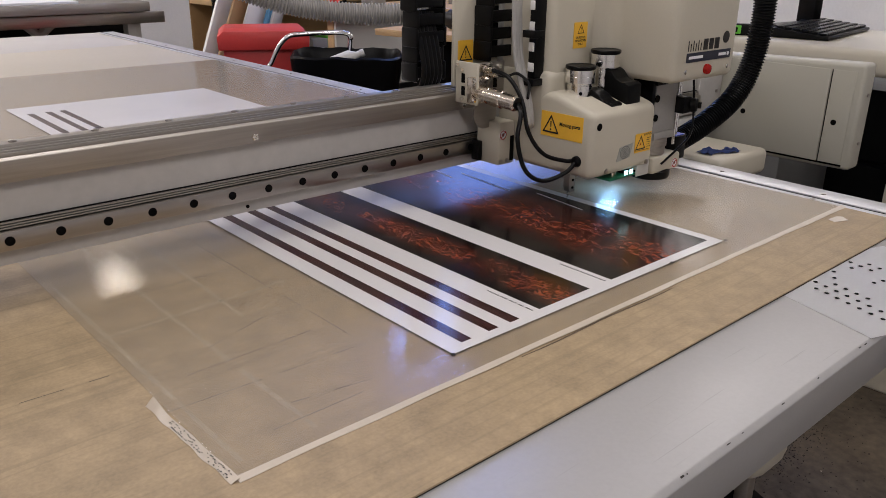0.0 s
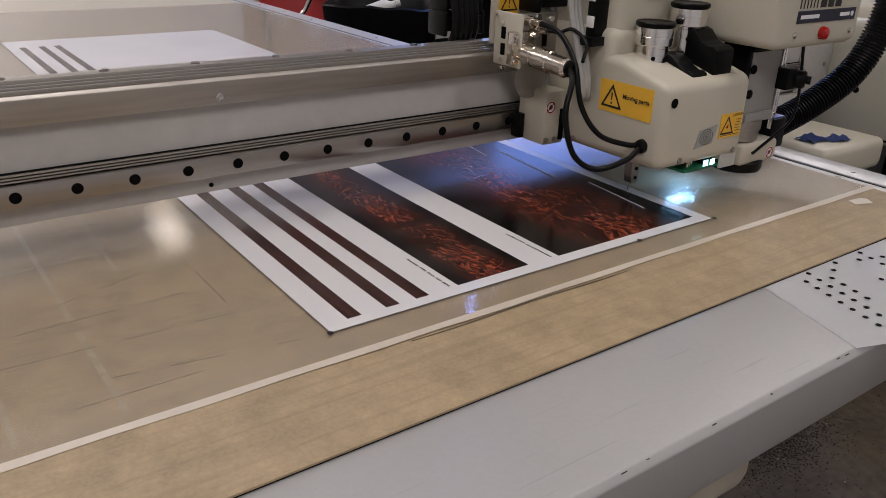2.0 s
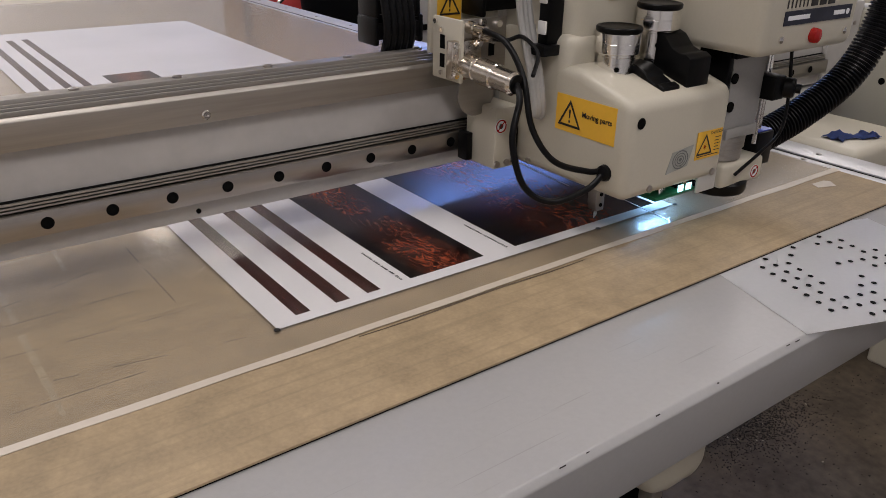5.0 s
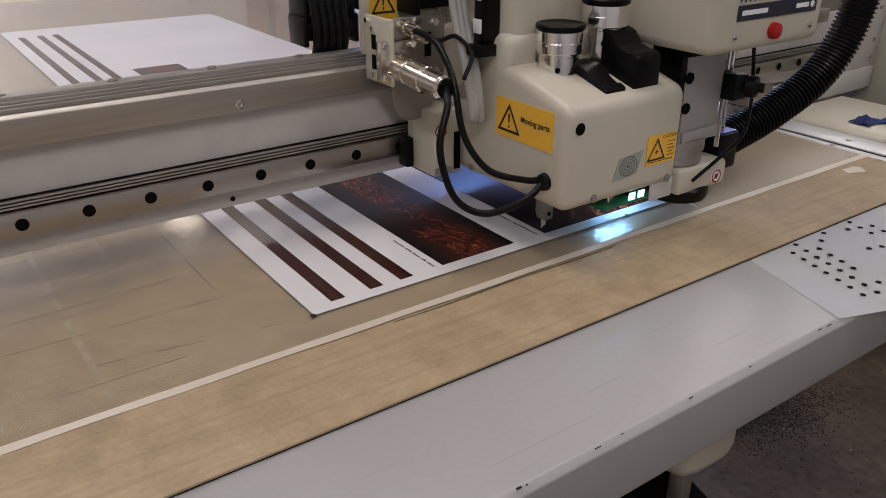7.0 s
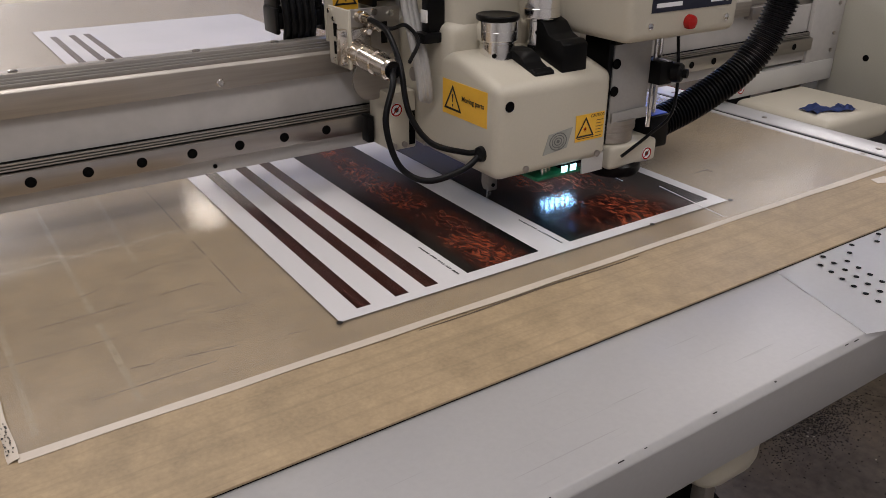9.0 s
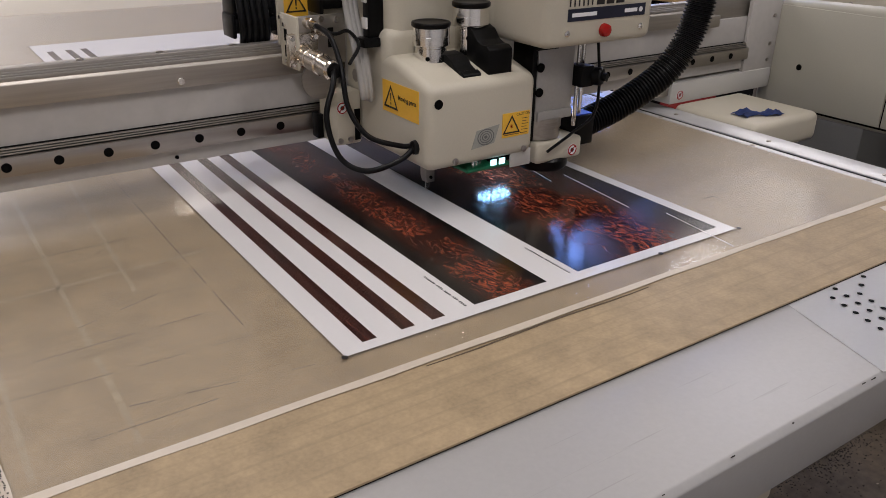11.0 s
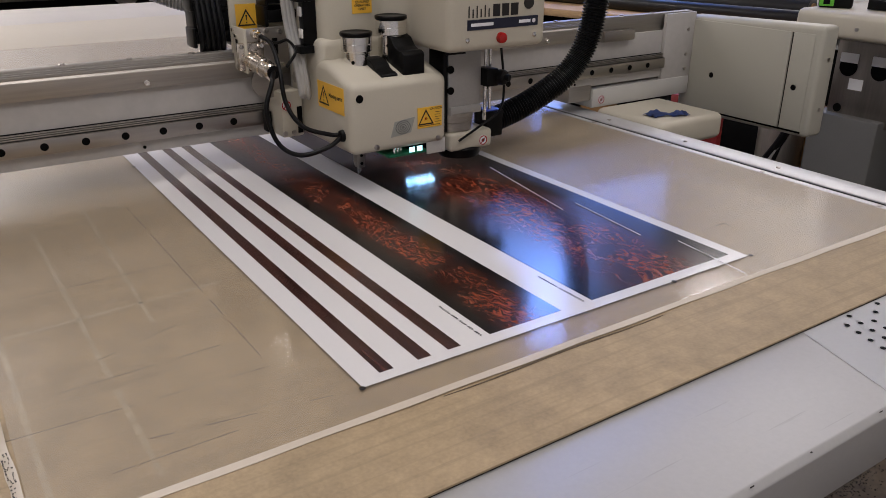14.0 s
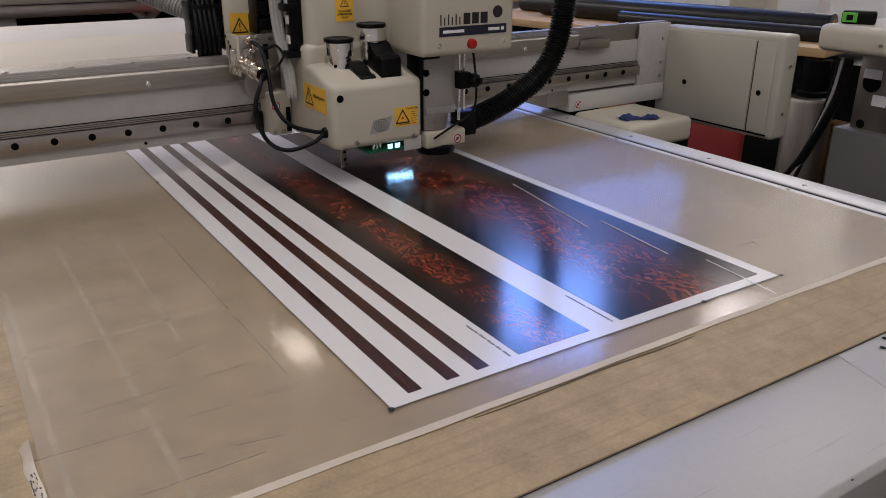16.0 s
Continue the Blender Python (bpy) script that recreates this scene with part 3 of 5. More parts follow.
    for k, (a, b) in enumerate(((0.0275, 0.0435), (0.0725, 0.0885), (0.1095, 0.1255))):
        part("brown_stripe", box(a, b, 0.0165, 1.724, z + 0.0003, z + 0.0006), BROWN_STRIPE, white, "dark brown printed stripe", False)
    part("narrow_panel", box(0.1655, 0.267, 0.0190, 1.19, z + 0.0003, z + 0.0006), BURL_SMALL, white, "narrow dark burled wood print", False)
    part("wide_panel", box(0.3150, 0.5630, 0.0190, 1.07, z + 0.0003, z + 0.0006), BURL_LARGE, white, "wide dark burled wood print", False)
    for dx, dy in ((0, 0.001), (0.4365, 0.001), (0.586, 0.0005), (0, 0.86), (0.587, 0.86), (0, 1.825), (0.587, 1.825)):
        part("register_dot", turned([(0.0032, 0), (0.0032, 0.0004)], 16, pose(dx, dy, z + 0.0003)), INK, white, "black register dot")
    for xx, y0, n in ((0.1560, 0.022, 26), (0.3050, 0.022, 26)):      # small print that cannot be read
        bm = bmesh.new()
        for k in range(n):
            yy = y0 + 0.0032 * k
            if rnd.random() < 0.86:
                slab(bm, xx - 0.0016 * rnd.uniform(0.6, 1), xx + 0.0016 * rnd.uniform(0.6, 1), yy, yy + 0.002, z + 0.0003, z + 0.0006)
        part("small_print", bm, INK, white, "", False)
    part("pencil_mark", slab(box(0.632, 0.658, 0.098, 0.0987, z, z + 0.0003), 0.655, 0.6557, 0.087, 0.0979, z, z + 0.0003), INK, sheet, "", False)
    # pads of the table edge tape
    tagged(part("tape_patch", prism([(0.821, -0.070), (0.828, -0.056), (0.857, -0.058), (0.862, -0.066), (0.850, -0.081), (0.838, -0.076)], "z", TABLE - 0.0028, TABLE - 0.0023), TAPE, None, "torn piece of cream tape on the brown mat"), category="tape")


sheets()


def perforated_sheet():
    z = TABLE - 0.0074
    t = thing("perforated_sheet", pose(0, 0, 0), "white perforated stencil card lying over the front ledge", "sheet")
    bm = bmesh.new()

    def lie(u, v):
        """Place of a card point: u along its front edge, v away from it; past the ledge it sags."""
        x, y = 0.424 + 0.953 * u + 0.303 * v, -0.289 - 0.303 * u + 0.953 * v
        over = max(0.0, -0.288 - y)
        return Vector((x, y, z + 0.0008 + 0.0015 * math.sin(9 * u) ** 2 * (1 - v / 0.24) - 1.6 * over ** 2 - 0.05 * over))
    cols = []
    for k in range(22):
        u = 0.298 * k / 21
        top = min(0.222, (0.130 + 0.303 * u) / 0.953)
        cols.append([bm.verts.new(lie(u, top * i / 12)) for i in range(13)])
    for a, b in zip(cols, cols[1:]):
        for k in range(12):
            bm.faces.new((a[k], b[k], b[k + 1], a[k + 1]))
    bmesh.ops.solidify(bm, geom=bm.faces[:], thickness=-0.0006)
    bmesh.ops.recalc_face_normals(bm, faces=bm.faces)
    part("card", bm, PAPER, t)
    me = None
    rows = ("012", "013", "012345", "012", "01267", "0127", "01578", "1268", "234578", "2345789", "3489", "45789", "4569", "6789")
    for i, js in enumerate(rows):
        for j in (int(c) for c in js):
            u, v = 0.0577 + 0.0184 * j, 0.1362 - 0.0176 * (i - j)
            p = lie(u, v)
            if 0.012 < v and u < 0.285 and p.y < -0.164:
                if me is None:
                    k = part("hole", turned([(0.0030, 0), (0.0030, 0.0004)], 12), DARK, t)
                    me = k.data
                else:
                    k = new("hole", me)
                    k.parent = t
                k.location = p + Vector((0, 0, 0.0008))
                k.rotation_euler = (math.atan((lie(u, v + 0.004).z - lie(u, v - 0.004).z) / 0.008), 0, 0)


perforated_sheet()


# ---------------------------------------------------------------- gantry (local origin: rail face, table height)
def no_hands_sign(m, r, parent):
    """A round prohibition sign of ring, bar and blob."""
    s = part("warning_sign", turned([(r * 1.05, 0), (r * 1.05, 0.0004)], 24, m), PAPER, parent, "round red and white prohibition sign")
    bm = bmesh.new()
    k = 28
    vi = [bm.verts.new(m @ Vector((r * math.cos(2 * math.pi * i / k), r * math.sin(2 * math.pi * i / k), 0.0008))) for i in range(k)]
    vo = [bm.verts.new(m @ Vector((0.78 * r * math.cos(2 * math.pi * i / k), 0.78 * r * math.sin(2 * math.pi * i / k), 0.0008))) for i in range(k)]
    for i in range(k):
        bm.faces.new((vi[i], vi[(i + 1) % k], vo[(i + 1) % k], vo[i]))
    c = math.cos(math.pi / 4)
    q = [m @ Vector(((a * c - b * c) * r, (a * c + b * c) * r, 0.0008)) for a, b in ((-0.85, -0.1), (0.85, -0.1), (0.85, 0.1), (-0.85, 0.1))]
    bm.faces.new([bm.verts.new(v) for v in q])
    part("ring", bm, REDBTN, s, "", False)
    part("pictogram", turned([(0.4 * r, 0.0005), (0.4 * r, 0.0007)], 9, m), INK, s, "", False)


def gantry():
    g = thing("gantry", pose(0, 0.464, TABLE), "grey and aluminium gantry beam spanning the cutting table", "gantry")
    L, R, Z = -1.35, 1.335, 0.012
    part("lower_edge", box(L, R, 0.002, 0.012, 0.040 + Z, 0.0635 + Z, 0.0015), BEAM_WHITE, g)
    rail = part("linear_rail", box(L, 1.23, -0.012, 0.004, 0.0625 + Z, 0.0870 + Z, 0.0015), STEEL, g, "ground steel linear rail with countersunk holes")
    for k in range(-23, 19):
        part("rail_hole", turned([(0.0062, 0), (0.0062, 0.0006)], 16, pose(0.090 + 0.06 * k, -0.012, 0.0750 + Z, 90, 0, 0)), DARK, rail)
    for x in (0.0, 0.476, -0.476, 0.952):
        part("set_screw", turned([(0.0028, 0), (0.0028, 0.0012)], 12, pose(x, 0.002, 0.049 + Z, 90, 0, 0)), DARK, g)
    for k in range(3):
        part("groove_bead", box(L, 1.23, -0.005 + 0.001 * k, 0.02, 0.0885 + 0.003 * k + Z, 0.0903 + 0.003 * k + Z, 0.0004), ALU_DULL, g)
    # black strip that paints the shade between the groove beads
    part("groove_shade_strip", box(L, 1.23, 0.001, 0.0055, 0.0873 + Z, 0.0973 + Z), DARK, g, "", False)
    part("web", box(L, R, 0.006, 0.04, 0.060 + Z, 0.150 + Z, 0.002), BEAM_WHITE, g, "off-white painted beam face")
    part("rear_box", box(L, R, 0.0402, 0.105, 0.050 + Z, 0.145 + Z, 0.003), BEAM_WHITE, g)
    part("cover_strip", prism([(-0.006, 0.146 + Z), (-0.008, 0.1735 + Z), (-0.004, 0.177 + Z), (0.006, 0.178 + Z), (0.006, 0.146 + Z)], "x", L, 1.02, 0.001), ALU, g, "bright aluminium cover strip")
    for k in range(5):
        part("cap_screw", turned([(0.0052, 0), (0.0052, 0.003), (0.004, 0.0042), (0.0022, 0.0042), (0.0022, 0.002)], 16, pose(0.016 + (k - 2) * 0.42, -0.0068, 0.155 + Z, 90, 0, 0)), CHROME, g)
    for k in range(3):
        part("top_bead", box(L, 1.02, -0.0035 + 0.0045 * k, -0.0012 + 0.0045 * k, 0.176 + Z, 0.1818 + 0.0022 * k + Z, 0.0006), ALU_DULL, g)
    # dark grey strip, painted shade between the top beads
    part("bead_shade_strip", box(L, 1.02, -0.0034, 0.0100, 0.174 + Z, 0.1785 + Z), DESK_GREY, g, "", False)
    part("top_flange", box(L, R, 0.0105, 0.030, 0.15 + Z, 0.190 + Z, 0.0015), ALU_DULL, g)
    for k in range(26):
        part("bolt", turned([(0.005, 0), (0.005, 0.0016), (0.0035, 0.0024)], 12, pose(L + 0.05 + 0.1 * k, 0.019, 0.190 + Z)), STEEL, g)
    part("end_guide", box(1.021, 1.118, -0.012, 0.006, 0.151, 0.174, 0.0015), STEEL, g)
    part("end_plate", box(1.2302, 1.3345, -0.004, 0.0055, 0.045, 0.200, 0.001), BEAM_WHITE, g)
    for zz in (0.065, 0.10, 0.16):
        part("cap_screw", turned([(0.004, 0), (0.004, 0.003)], 12, pose(1.31, -0.004, zz, 90, 0, 0)), STEEL, g)
    blk = part("end_block", box(1.003, 1.33, -0.006, 0.10, 0.003, 0.046, 0.002), PAINT_GREY, g, "light grey end block with a round sign")
    part("block_cap", box(0.935, 1.0025, 0.0, 0.09, 0.020, 0.056, 0.0015), ALU_DULL, g)
    no_hands_sign(FACE_Y(1.031, -0.0062, 0.020), 0.0095, blk)
    part("bearing_cover", box(1.0145, 1.226, -0.205, -0.0065, -0.055, 0.004, 0.014, 4), PAINT, g, "cream rounded bearing cover")
    cab = part("end_cabinet", prism([(0.028, -0.045), (0.028, 0.190), (-0.345, 0.201), (-0.345, -0.042)], "x", 1.335, 1.392, 0.010, 3), CABINET, g, "cream sheet steel cabinet on the beam end")
    part("cabinet_panel", box(1.3315, 1.335, -0.270, 0.010, -0.030, 0.182, 0.001), CABINET, cab)
    part("seam", box(1.3342, 1.3352, -0.2730, -0.2712, -0.030, 0.182), DARK, cab, "", False)
    part("cabinet_panel", box(1.3335, 1.335, -0.326, -0.274, -0.030, 0.182, 0.0005), CABINET, cab)
    part("shadow_gap", box(1.3342, 1.3352, -0.328, 0.008, -0.0345, -0.0305), DARK, cab, "", False)
    for yy, zz in ((-0.072, 0.057), (-0.294, 0.064)):
        part("access_hole", turned([(0.0065, 0), (0.0065, 0.0006)], 16, pose(1.3314 if yy > -0.2 else 1.3334, yy, zz, 90, 0, -90)), DARK, cab)
    for zz in (0.02, 0.13):
        part("cap_screw", turned([(0.004, 0), (0.004, 0.003)], 12, pose(1.364, -0.345, zz, 90, 0, 0)), STEEL, cab)
    return g


GANTRY = gantry()


def blue_cloth():
    c = thing("wiping_cloth", pose(0, 0.464, TABLE), "crumpled blue wiping cloth lying on the bearing cover", "cloth")
    bm = bmesh.new()
    rnd = random.Random(8)
    n, k = 14, 5
    grid = []
    for i in range(n):
        row = []
        for j in range(k):
            u = i / (n - 1)
            w = 0.020 * (0.55 + 0.45 * abs(2 * u - 1))
            row.append(bm.verts.new((1.046 + 0.088 * u, -0.143 - 0.026 * u + (j / (k - 1) - 0.5) * 2 * w + 0.006 * math.sin(7 * u), 0.0046 + rnd.uniform(0, 0.006) + (0.008 if j in (1, 3) else 0) * abs(math.sin(6 * u)))))
        grid.append(row)
    for i in range(n - 1):
        for j in range(k - 1):
            bm.faces.new((grid[i][j], grid[i + 1][j], grid[i + 1][j + 1], grid[i][j + 1]))
    bmesh.ops.solidify(bm, geom=bm.faces[:], thickness=0.0008)
    part("cloth", bm, BLUE_CLOTH, c)
    return c


CLOTH = blue_cloth()


# ---------------------------------------------------------------- tool head (local origin: knife line, rail face, table height)
def tool_head():
    h = thing("tool_head", pose(0.564, 0.474, TABLE + 0.005), "cream cutting head with chrome knobs, labels and cables", "cutting head")
    TOP = 0.405                                   # height of the head
    FY = -0.257                                   # front of the lower cover
    # lower cover: box with a sloping top
    cover = part("lower_cover", prism([(FY, 0.058), (FY, 0.171), (-0.175, 0.194), (-0.03, 0.198), (-0.03, 0.058)], "x", -0.058, 0.122, 0.013, 5), PAINT, h, "cream plastic lower cover")
    part("column", box(-0.0500, 0.112, -0.147, -0.02, 0.10, TOP, 0.020, 5), PAINT, h, "cream column cover")
    up = part("upper_housing", box(0.096, 0.294, -0.297, -0.036, 0.210, TOP, 0.012, 4), PAINT, h, "cream upper housing")
    part("shoulder", box(-0.0582, 0.100, -0.152, -0.03, 0.15, 0.228, 0.014, 5), PAINT, h, "rounded cream shoulder behind the adjusters")
    # hollow curve between column and housing
    arc = [(0.0525 + 0.0437 * math.sin(a), -0.1897 + 0.0437 * math.cos(a)) for a in (math.pi / 2 * k / 10 for k in range(11))]
    part("fillet", prism(arc + [(0.11, -0.1897), (0.11, -0.14), (0.0525, -0.14)], "z", 0.212, TOP), PAINT, h)
    for x, z in ((-0.014, 0.068), (0.103, 0.067)):
        part("cap_screw", turned([(0.0045, 0), (0.0045, 0.002), (0.0025, 0.0028)], 14, pose(x, FY, z, 90, 0, 0)), STEEL, cover)
    part("cap_screw", turned([(0.004, 0), (0.004, 0.002), (0.0025, 0.0028)], 14, pose(-0.058, -0.10, 0.067, 90, 0, -90)), STEEL, cover)
    part("access_hole", turned([(0.0065, 0), (0.0065, 0.0006)], 18, pose(-0.042, FY - 0.0002, 0.149, 90, 0, 0)), DARK, cover)
    part("cable_grommet", turned([(0.010, 0), (0.009, 0.005), (0.006, 0.007)], 16, pose(-0.058, -0.227, 0.087, 90, 0, -90)), RUBBER, cover)
    # amber label with triangle and words
    lab = part("amber_label", box(-0.0588, -0.0582, -0.236, -0.143, 0.120, 0.163), YELLOW, h, "amber warning label reading Moving parts", False)

    def triangle(m, s, parent, mark=True):
        bm = bmesh.new()
        o = [(0, 0.58), (-0.62, -0.48), (0.62, -0.48)]
        i = [(0, 0.40), (-0.47, -0.39), (0.47, -0.39)]
        vo = [bm.verts.new(m @ Vector((a * s, b * s, 0.0006))) for a, b in o]
        vi = [bm.verts.new(m @ Vector((a * s, b * s, 0.0006))) for a, b in i]
        for k in range(3):
            bm.faces.new((vo[k], vo[(k + 1) % 3], vi[(k + 1) % 3], vi[k]))
        for q in () if not mark else (((-0.05, 0.2), (-0.03, -0.14), (0.03, -0.14), (0.05, 0.2)), ((-0.04, -0.32), (0.04, -0.32), (0.04, -0.22), (-0.04, -0.22))):
            bm.faces.new([bm.verts.new(m @ Vector((a * s, b * s, 0.0006))) for a, b in q])
        part("warning_triangle", bm, INK, parent, "", False)

    triangle(FACE_X(-0.0588, -0.166, 0.141), 0.030, lab)
    writing("lettering", "Moving parts", 0.0088, FACE_X(-0.0594, -0.208, 0.145), INK, lab, 0.0002)
    cau = part("caution_label", box(0.063, 0.110, FY - 0.0012, FY - 0.0004, 0.088, 0.122), YELLOW, h, "amber laser caution label", False)
    triangle(FACE_Y(0.0785, FY - 0.0012, 0.105), 0.0245, cau, False)
    bm = bmesh.new()
    for k in range(8):
        a = math.pi * k / 4
        q = Vector((math.cos(a), 0, math.sin(a)))
        r = Vector((-math.sin(a), 0, math.cos(a)))
        c = Vector((0.0785, FY - 0.0017, 0.1030))
        bm.faces.new([bm.verts.new(v) for v in (c + 0.0006 * r, c + 0.0042 * q, c - 0.0006 * r)])
    part("burst", bm, REDBTN, cau, "small red burst", False)
    writing("lettering", "CAUTION", 0.0054, FACE_Y(0.0985, FY - 0.0017, 0.1185), INK, cau, 0.00005)
    bm = bmesh.new()
    for k in range(5):
        slab(bm, 0.0965, 0.108 - 0.003 * (k % 2), FY - 0.0018, FY - 0.0013, 0.1118 - 0.0040 * k, 0.1124 - 0.0040 * k)
    slab(bm, 0.066, 0.106, FY - 0.0018, FY - 0.0013, 0.0912, 0.0918)
    part("fine_print", bm, INK, cau, "", False)
    # eye emblem
    em = part("emblem", prism([(0.012, 0.080), (0.020, 0.105), (0.058, 0.109), (0.050, 0.084)], "y", FY - 0.0008, FY - 0.0001), EMBLEM, h, "grey eye-shaped line emblem", False)
    bm = bmesh.new()
    for r0, r1 in ((0.0022, 0.0), (0.0052, 0.0040), (0.0082, 0.0072), (0.0114, 0.0101)):
        k = 24
        a = [bm.verts.new((0.035 + 1.25 * r0 * math.cos(2 * math.pi * i / k), FY - 0.0012, 0.0945 + r0 * math.sin(2 * math.pi * i / k))) for i in range(k)]
        if r1:
            b = [bm.verts.new((0.035 + 1.25 * r1 * math.cos(2 * math.pi * i / k), FY - 0.0012, 0.0945 + r1 * math.sin(2 * math.pi * i / k))) for i in range(k)]
            for i in range(k):
                bm.faces.new((a[i], a[(i + 1) % k], b[(i + 1) % k], b[i]))
        else:
            bm.faces.new(a)
    part("ring_pattern", bm, DESK_GREY, em, "", False)
    qo = part("operator_label", box(0.008, 0.044, -0.1484, -0.1476, 0.263, 0.307), YELLOW, h, "amber label reading QUALIFIED OPERATORS ONLY", False)
    triangle(FACE_Y(0.026, -0.1484, 0.295), 0.015, qo)
    for k, w in enumerate(("QUALIFIED", "OPERATORS", "ONLY")):
        writing("lettering", w, 0.0052, FACE_Y(0.026, -0.1490, 0.281 - 0.0056 * k), INK, qo, 0.00015)
    # maker's plate: plain shapes
    HY = -0.2974
    for k in range(6):
        part("thin_bar", box(0.1335 + 0.0078 * k, 0.1357 + 0.0078 * k, HY - 0.0004, HY, 0.263, (0.281, 0.276)[k % 2]), INK, up, "", False)
    for x0, x1 in ((0.1815, 0.1955), (0.1995, 0.2135), (0.2175, 0.2325)):
        part("bold_bar", box(x0, x1, HY - 0.0004, HY, 0.263, 0.282), INK, up, "", False)
    part("round_mark", turned([(0.0105, 0), (0.0105, 0.0005)], 24, pose(0.2545, HY, 0.281, 90, 0, 0)), INK, up, "black round mark")
    plate = part("name_bar", box(0.1315, 0.2745, HY - 0.0006, HY, 0.244, 0.260), material("navy_bar", (0.012, 0.014, 0.03), 0.4, vary=0.1, bump=0), up, "dark name bar with pale marks", False)
    for x0, x1 in ((0.1385, 0.1825), (0.2345, 0.2585)):
        part("pale_bar", box(x0, x1, HY - 0.001, HY - 0.0006, 0.2495, 0.2545), PAPER, plate, "", False)
    part("round_logo", turned([(0.0035, 0), (0.0035, 0.0005)], 16, pose(0.2655, HY - 0.0006, 0.252, 90, 0, 0)), PAPER, plate)
    part("red_button", turned([(0.0088, 0), (0.0088, 0.004), (0.008, 0.0075), (0.005, 0.009)], 20, pose(0.1985, -0.297, 0.2290, 90, 0, 0)), REDBTN, up, "red push button")
    for x in (0.132, 0.268):
        part("cap_screw", turned([(0.0042, 0), (0.0042, 0.002), (0.0025, 0.0028)], 14, pose(x, -0.297, 0.229, 90, 0, 0)), CHROME, up)
    # chrome adjusters
    for x, y, zb, zt in ((-0.002, -0.177, 0.176, 0.237), (0.062, -0.179, 0.180, 0.259)):
        rings = [(0.0216, zb), (0.0216, zt - 0.0315), (0.0210, zt - 0.0310), (0.0210, zt - 0.0285), (0.0246, zt - 0.0280), (0.0254, zt - 0.0270), (0.0254, zt - 0.0165), (0.0251, zt - 0.0162), (0.0251, zt - 0.0155), (0.0254, zt - 0.0152)]
        k = part("adjuster", turned(rings + [(0.0254, zt - 0.0050), (0.0245, zt - 0.0037)], 40, pose(x, y, 0)), CHROME, h, "chrome depth adjuster with a black cap")
        part("set_screw", turned([(0.003, 0), (0.003, 0.0008)], 12, pose(x - 0.0150, y - 0.0152, zt - 0.044, 90, 0, -45)), DARK, k)
        part("cap", turned([(0.0262, zt - 0.0036), (0.0266, zt - 0.0026), (0.0266, zt + 0.0010), (0.0255, zt + 0.0022), (0.0225, zt + 0.0024), (0.0215, zt + 0.0018)], 40, pose(x, y, 0)), BLACK, k)
    # black clips in front of the adjusters
    part("clip", prism([(-0.243, 0.168), (-0.243, 0.1785), (-0.234, 0.1825), (-0.232, 0.1800), (-0.219, 0.1860), (-0.215, 0.1910), (-0.199, 0.1975), (-0.180, 0.1985), (-0.180, 0.168)], "x", 0.006, 0.036, 0.0012, 1), BLACK, h, "black sprung clip")
    part("clip", prism([(-0.244, 0.168), (-0.244, 0.207), (-0.236, 0.2115), (-0.228, 0.2110), (-0.216, 0.2155), (-0.204, 0.2280), (-0.190, 0.2325), (-0.175, 0.2325), (-0.175, 0.168)], "x", 0.046, 0.086, 0.002), BLACK, h, "black sprung clip")
    # knife
    kn = part("knife_holder", prism([(-0.005, 0.010), (0.008, 0.010), (0.008, 0.070), (-0.008, 0.070), (-0.008, 0.020)], "y", -0.174, -0.160, 0.0008), ALU_DULL, h, "steel knife holder")
    part("blade", prism([(-0.003, 0.010), (0.003, 0.010), (0.003, 0.002), (-0.003, -0.0018)], "y", -0.168, -0.166), CHROME, kn, "", False)
    part("knife_screw", turned([(0.0025, 0), (0.0025, 0.0015)], 10, pose(0.001, -0.174, 0.032, 90, 0, 0)), DARK, kn)
    part("knife_screw", turned([(0.0025, 0), (0.0025, 0.0015)], 10, pose(0.001, -0.174, 0.018, 90, 0, 0)), DARK, kn)
    # lamp unit below the cover
    lamp = part("circuit_board", box(0.013, 0.090, -0.248, -0.160, 0.042, 0.0475, 0.0025), GREEN, h, "green circuit board")
    ring = part("lamp_carrier", box(0.092, 0.150, -0.190, -0.150, 0.0265, 0.0435, 0.001), BLACK, h, "black carrier with lit white lamps")
    part("lamp_mount", box(0.062, 0.072, -0.24, -0.20, 0.047, 0.064), BLACK, lamp, "", False)
    for k in range(12):
        x, y = 0.097 + 0.0096 * (k % 6), -0.176 + 0.014 * (k // 6)
        part("led", turned([(0.0022, -0.0012), (0.0022, 0)], 8, pose(x + 0.003 * (k // 6), y, 0.0265)), LED, ring, "lit white lamp")
    for k in range(3):
        part("spring_pin", turned([(0.002, 0.0475), (0.002, 0.064)], 8, pose(0.028 + 0.008 * k, -0.240 + 0.003 * k, 0)), CHROME, lamp)
    for x0 in (0.052, 0.067):
        part("lamp_window", box(x0, x0 + 0.010, -0.2495, -0.2485, 0.0475, 0.056), LIT_WINDOW, lamp, "lit teal lamp window", False)
    part("type_plate", box(0.085, 0.121, -0.252, -0.249, 0.040, 0.0645, 0.0005), PAINT_GREY, h, "grey plate with fine print")
    # spindle unit
    sp = part("spindle_plate", box(0.132, 0.200, -0.245, -0.225, 0.098, 0.212, 0.003), SPINDLE_GREY, h, "grey machined spindle plate")
    part("side_gap", box(0.1225, 0.1315, -0.244, -0.20, 0.070, 0.212, 0.001), BLACK, sp)
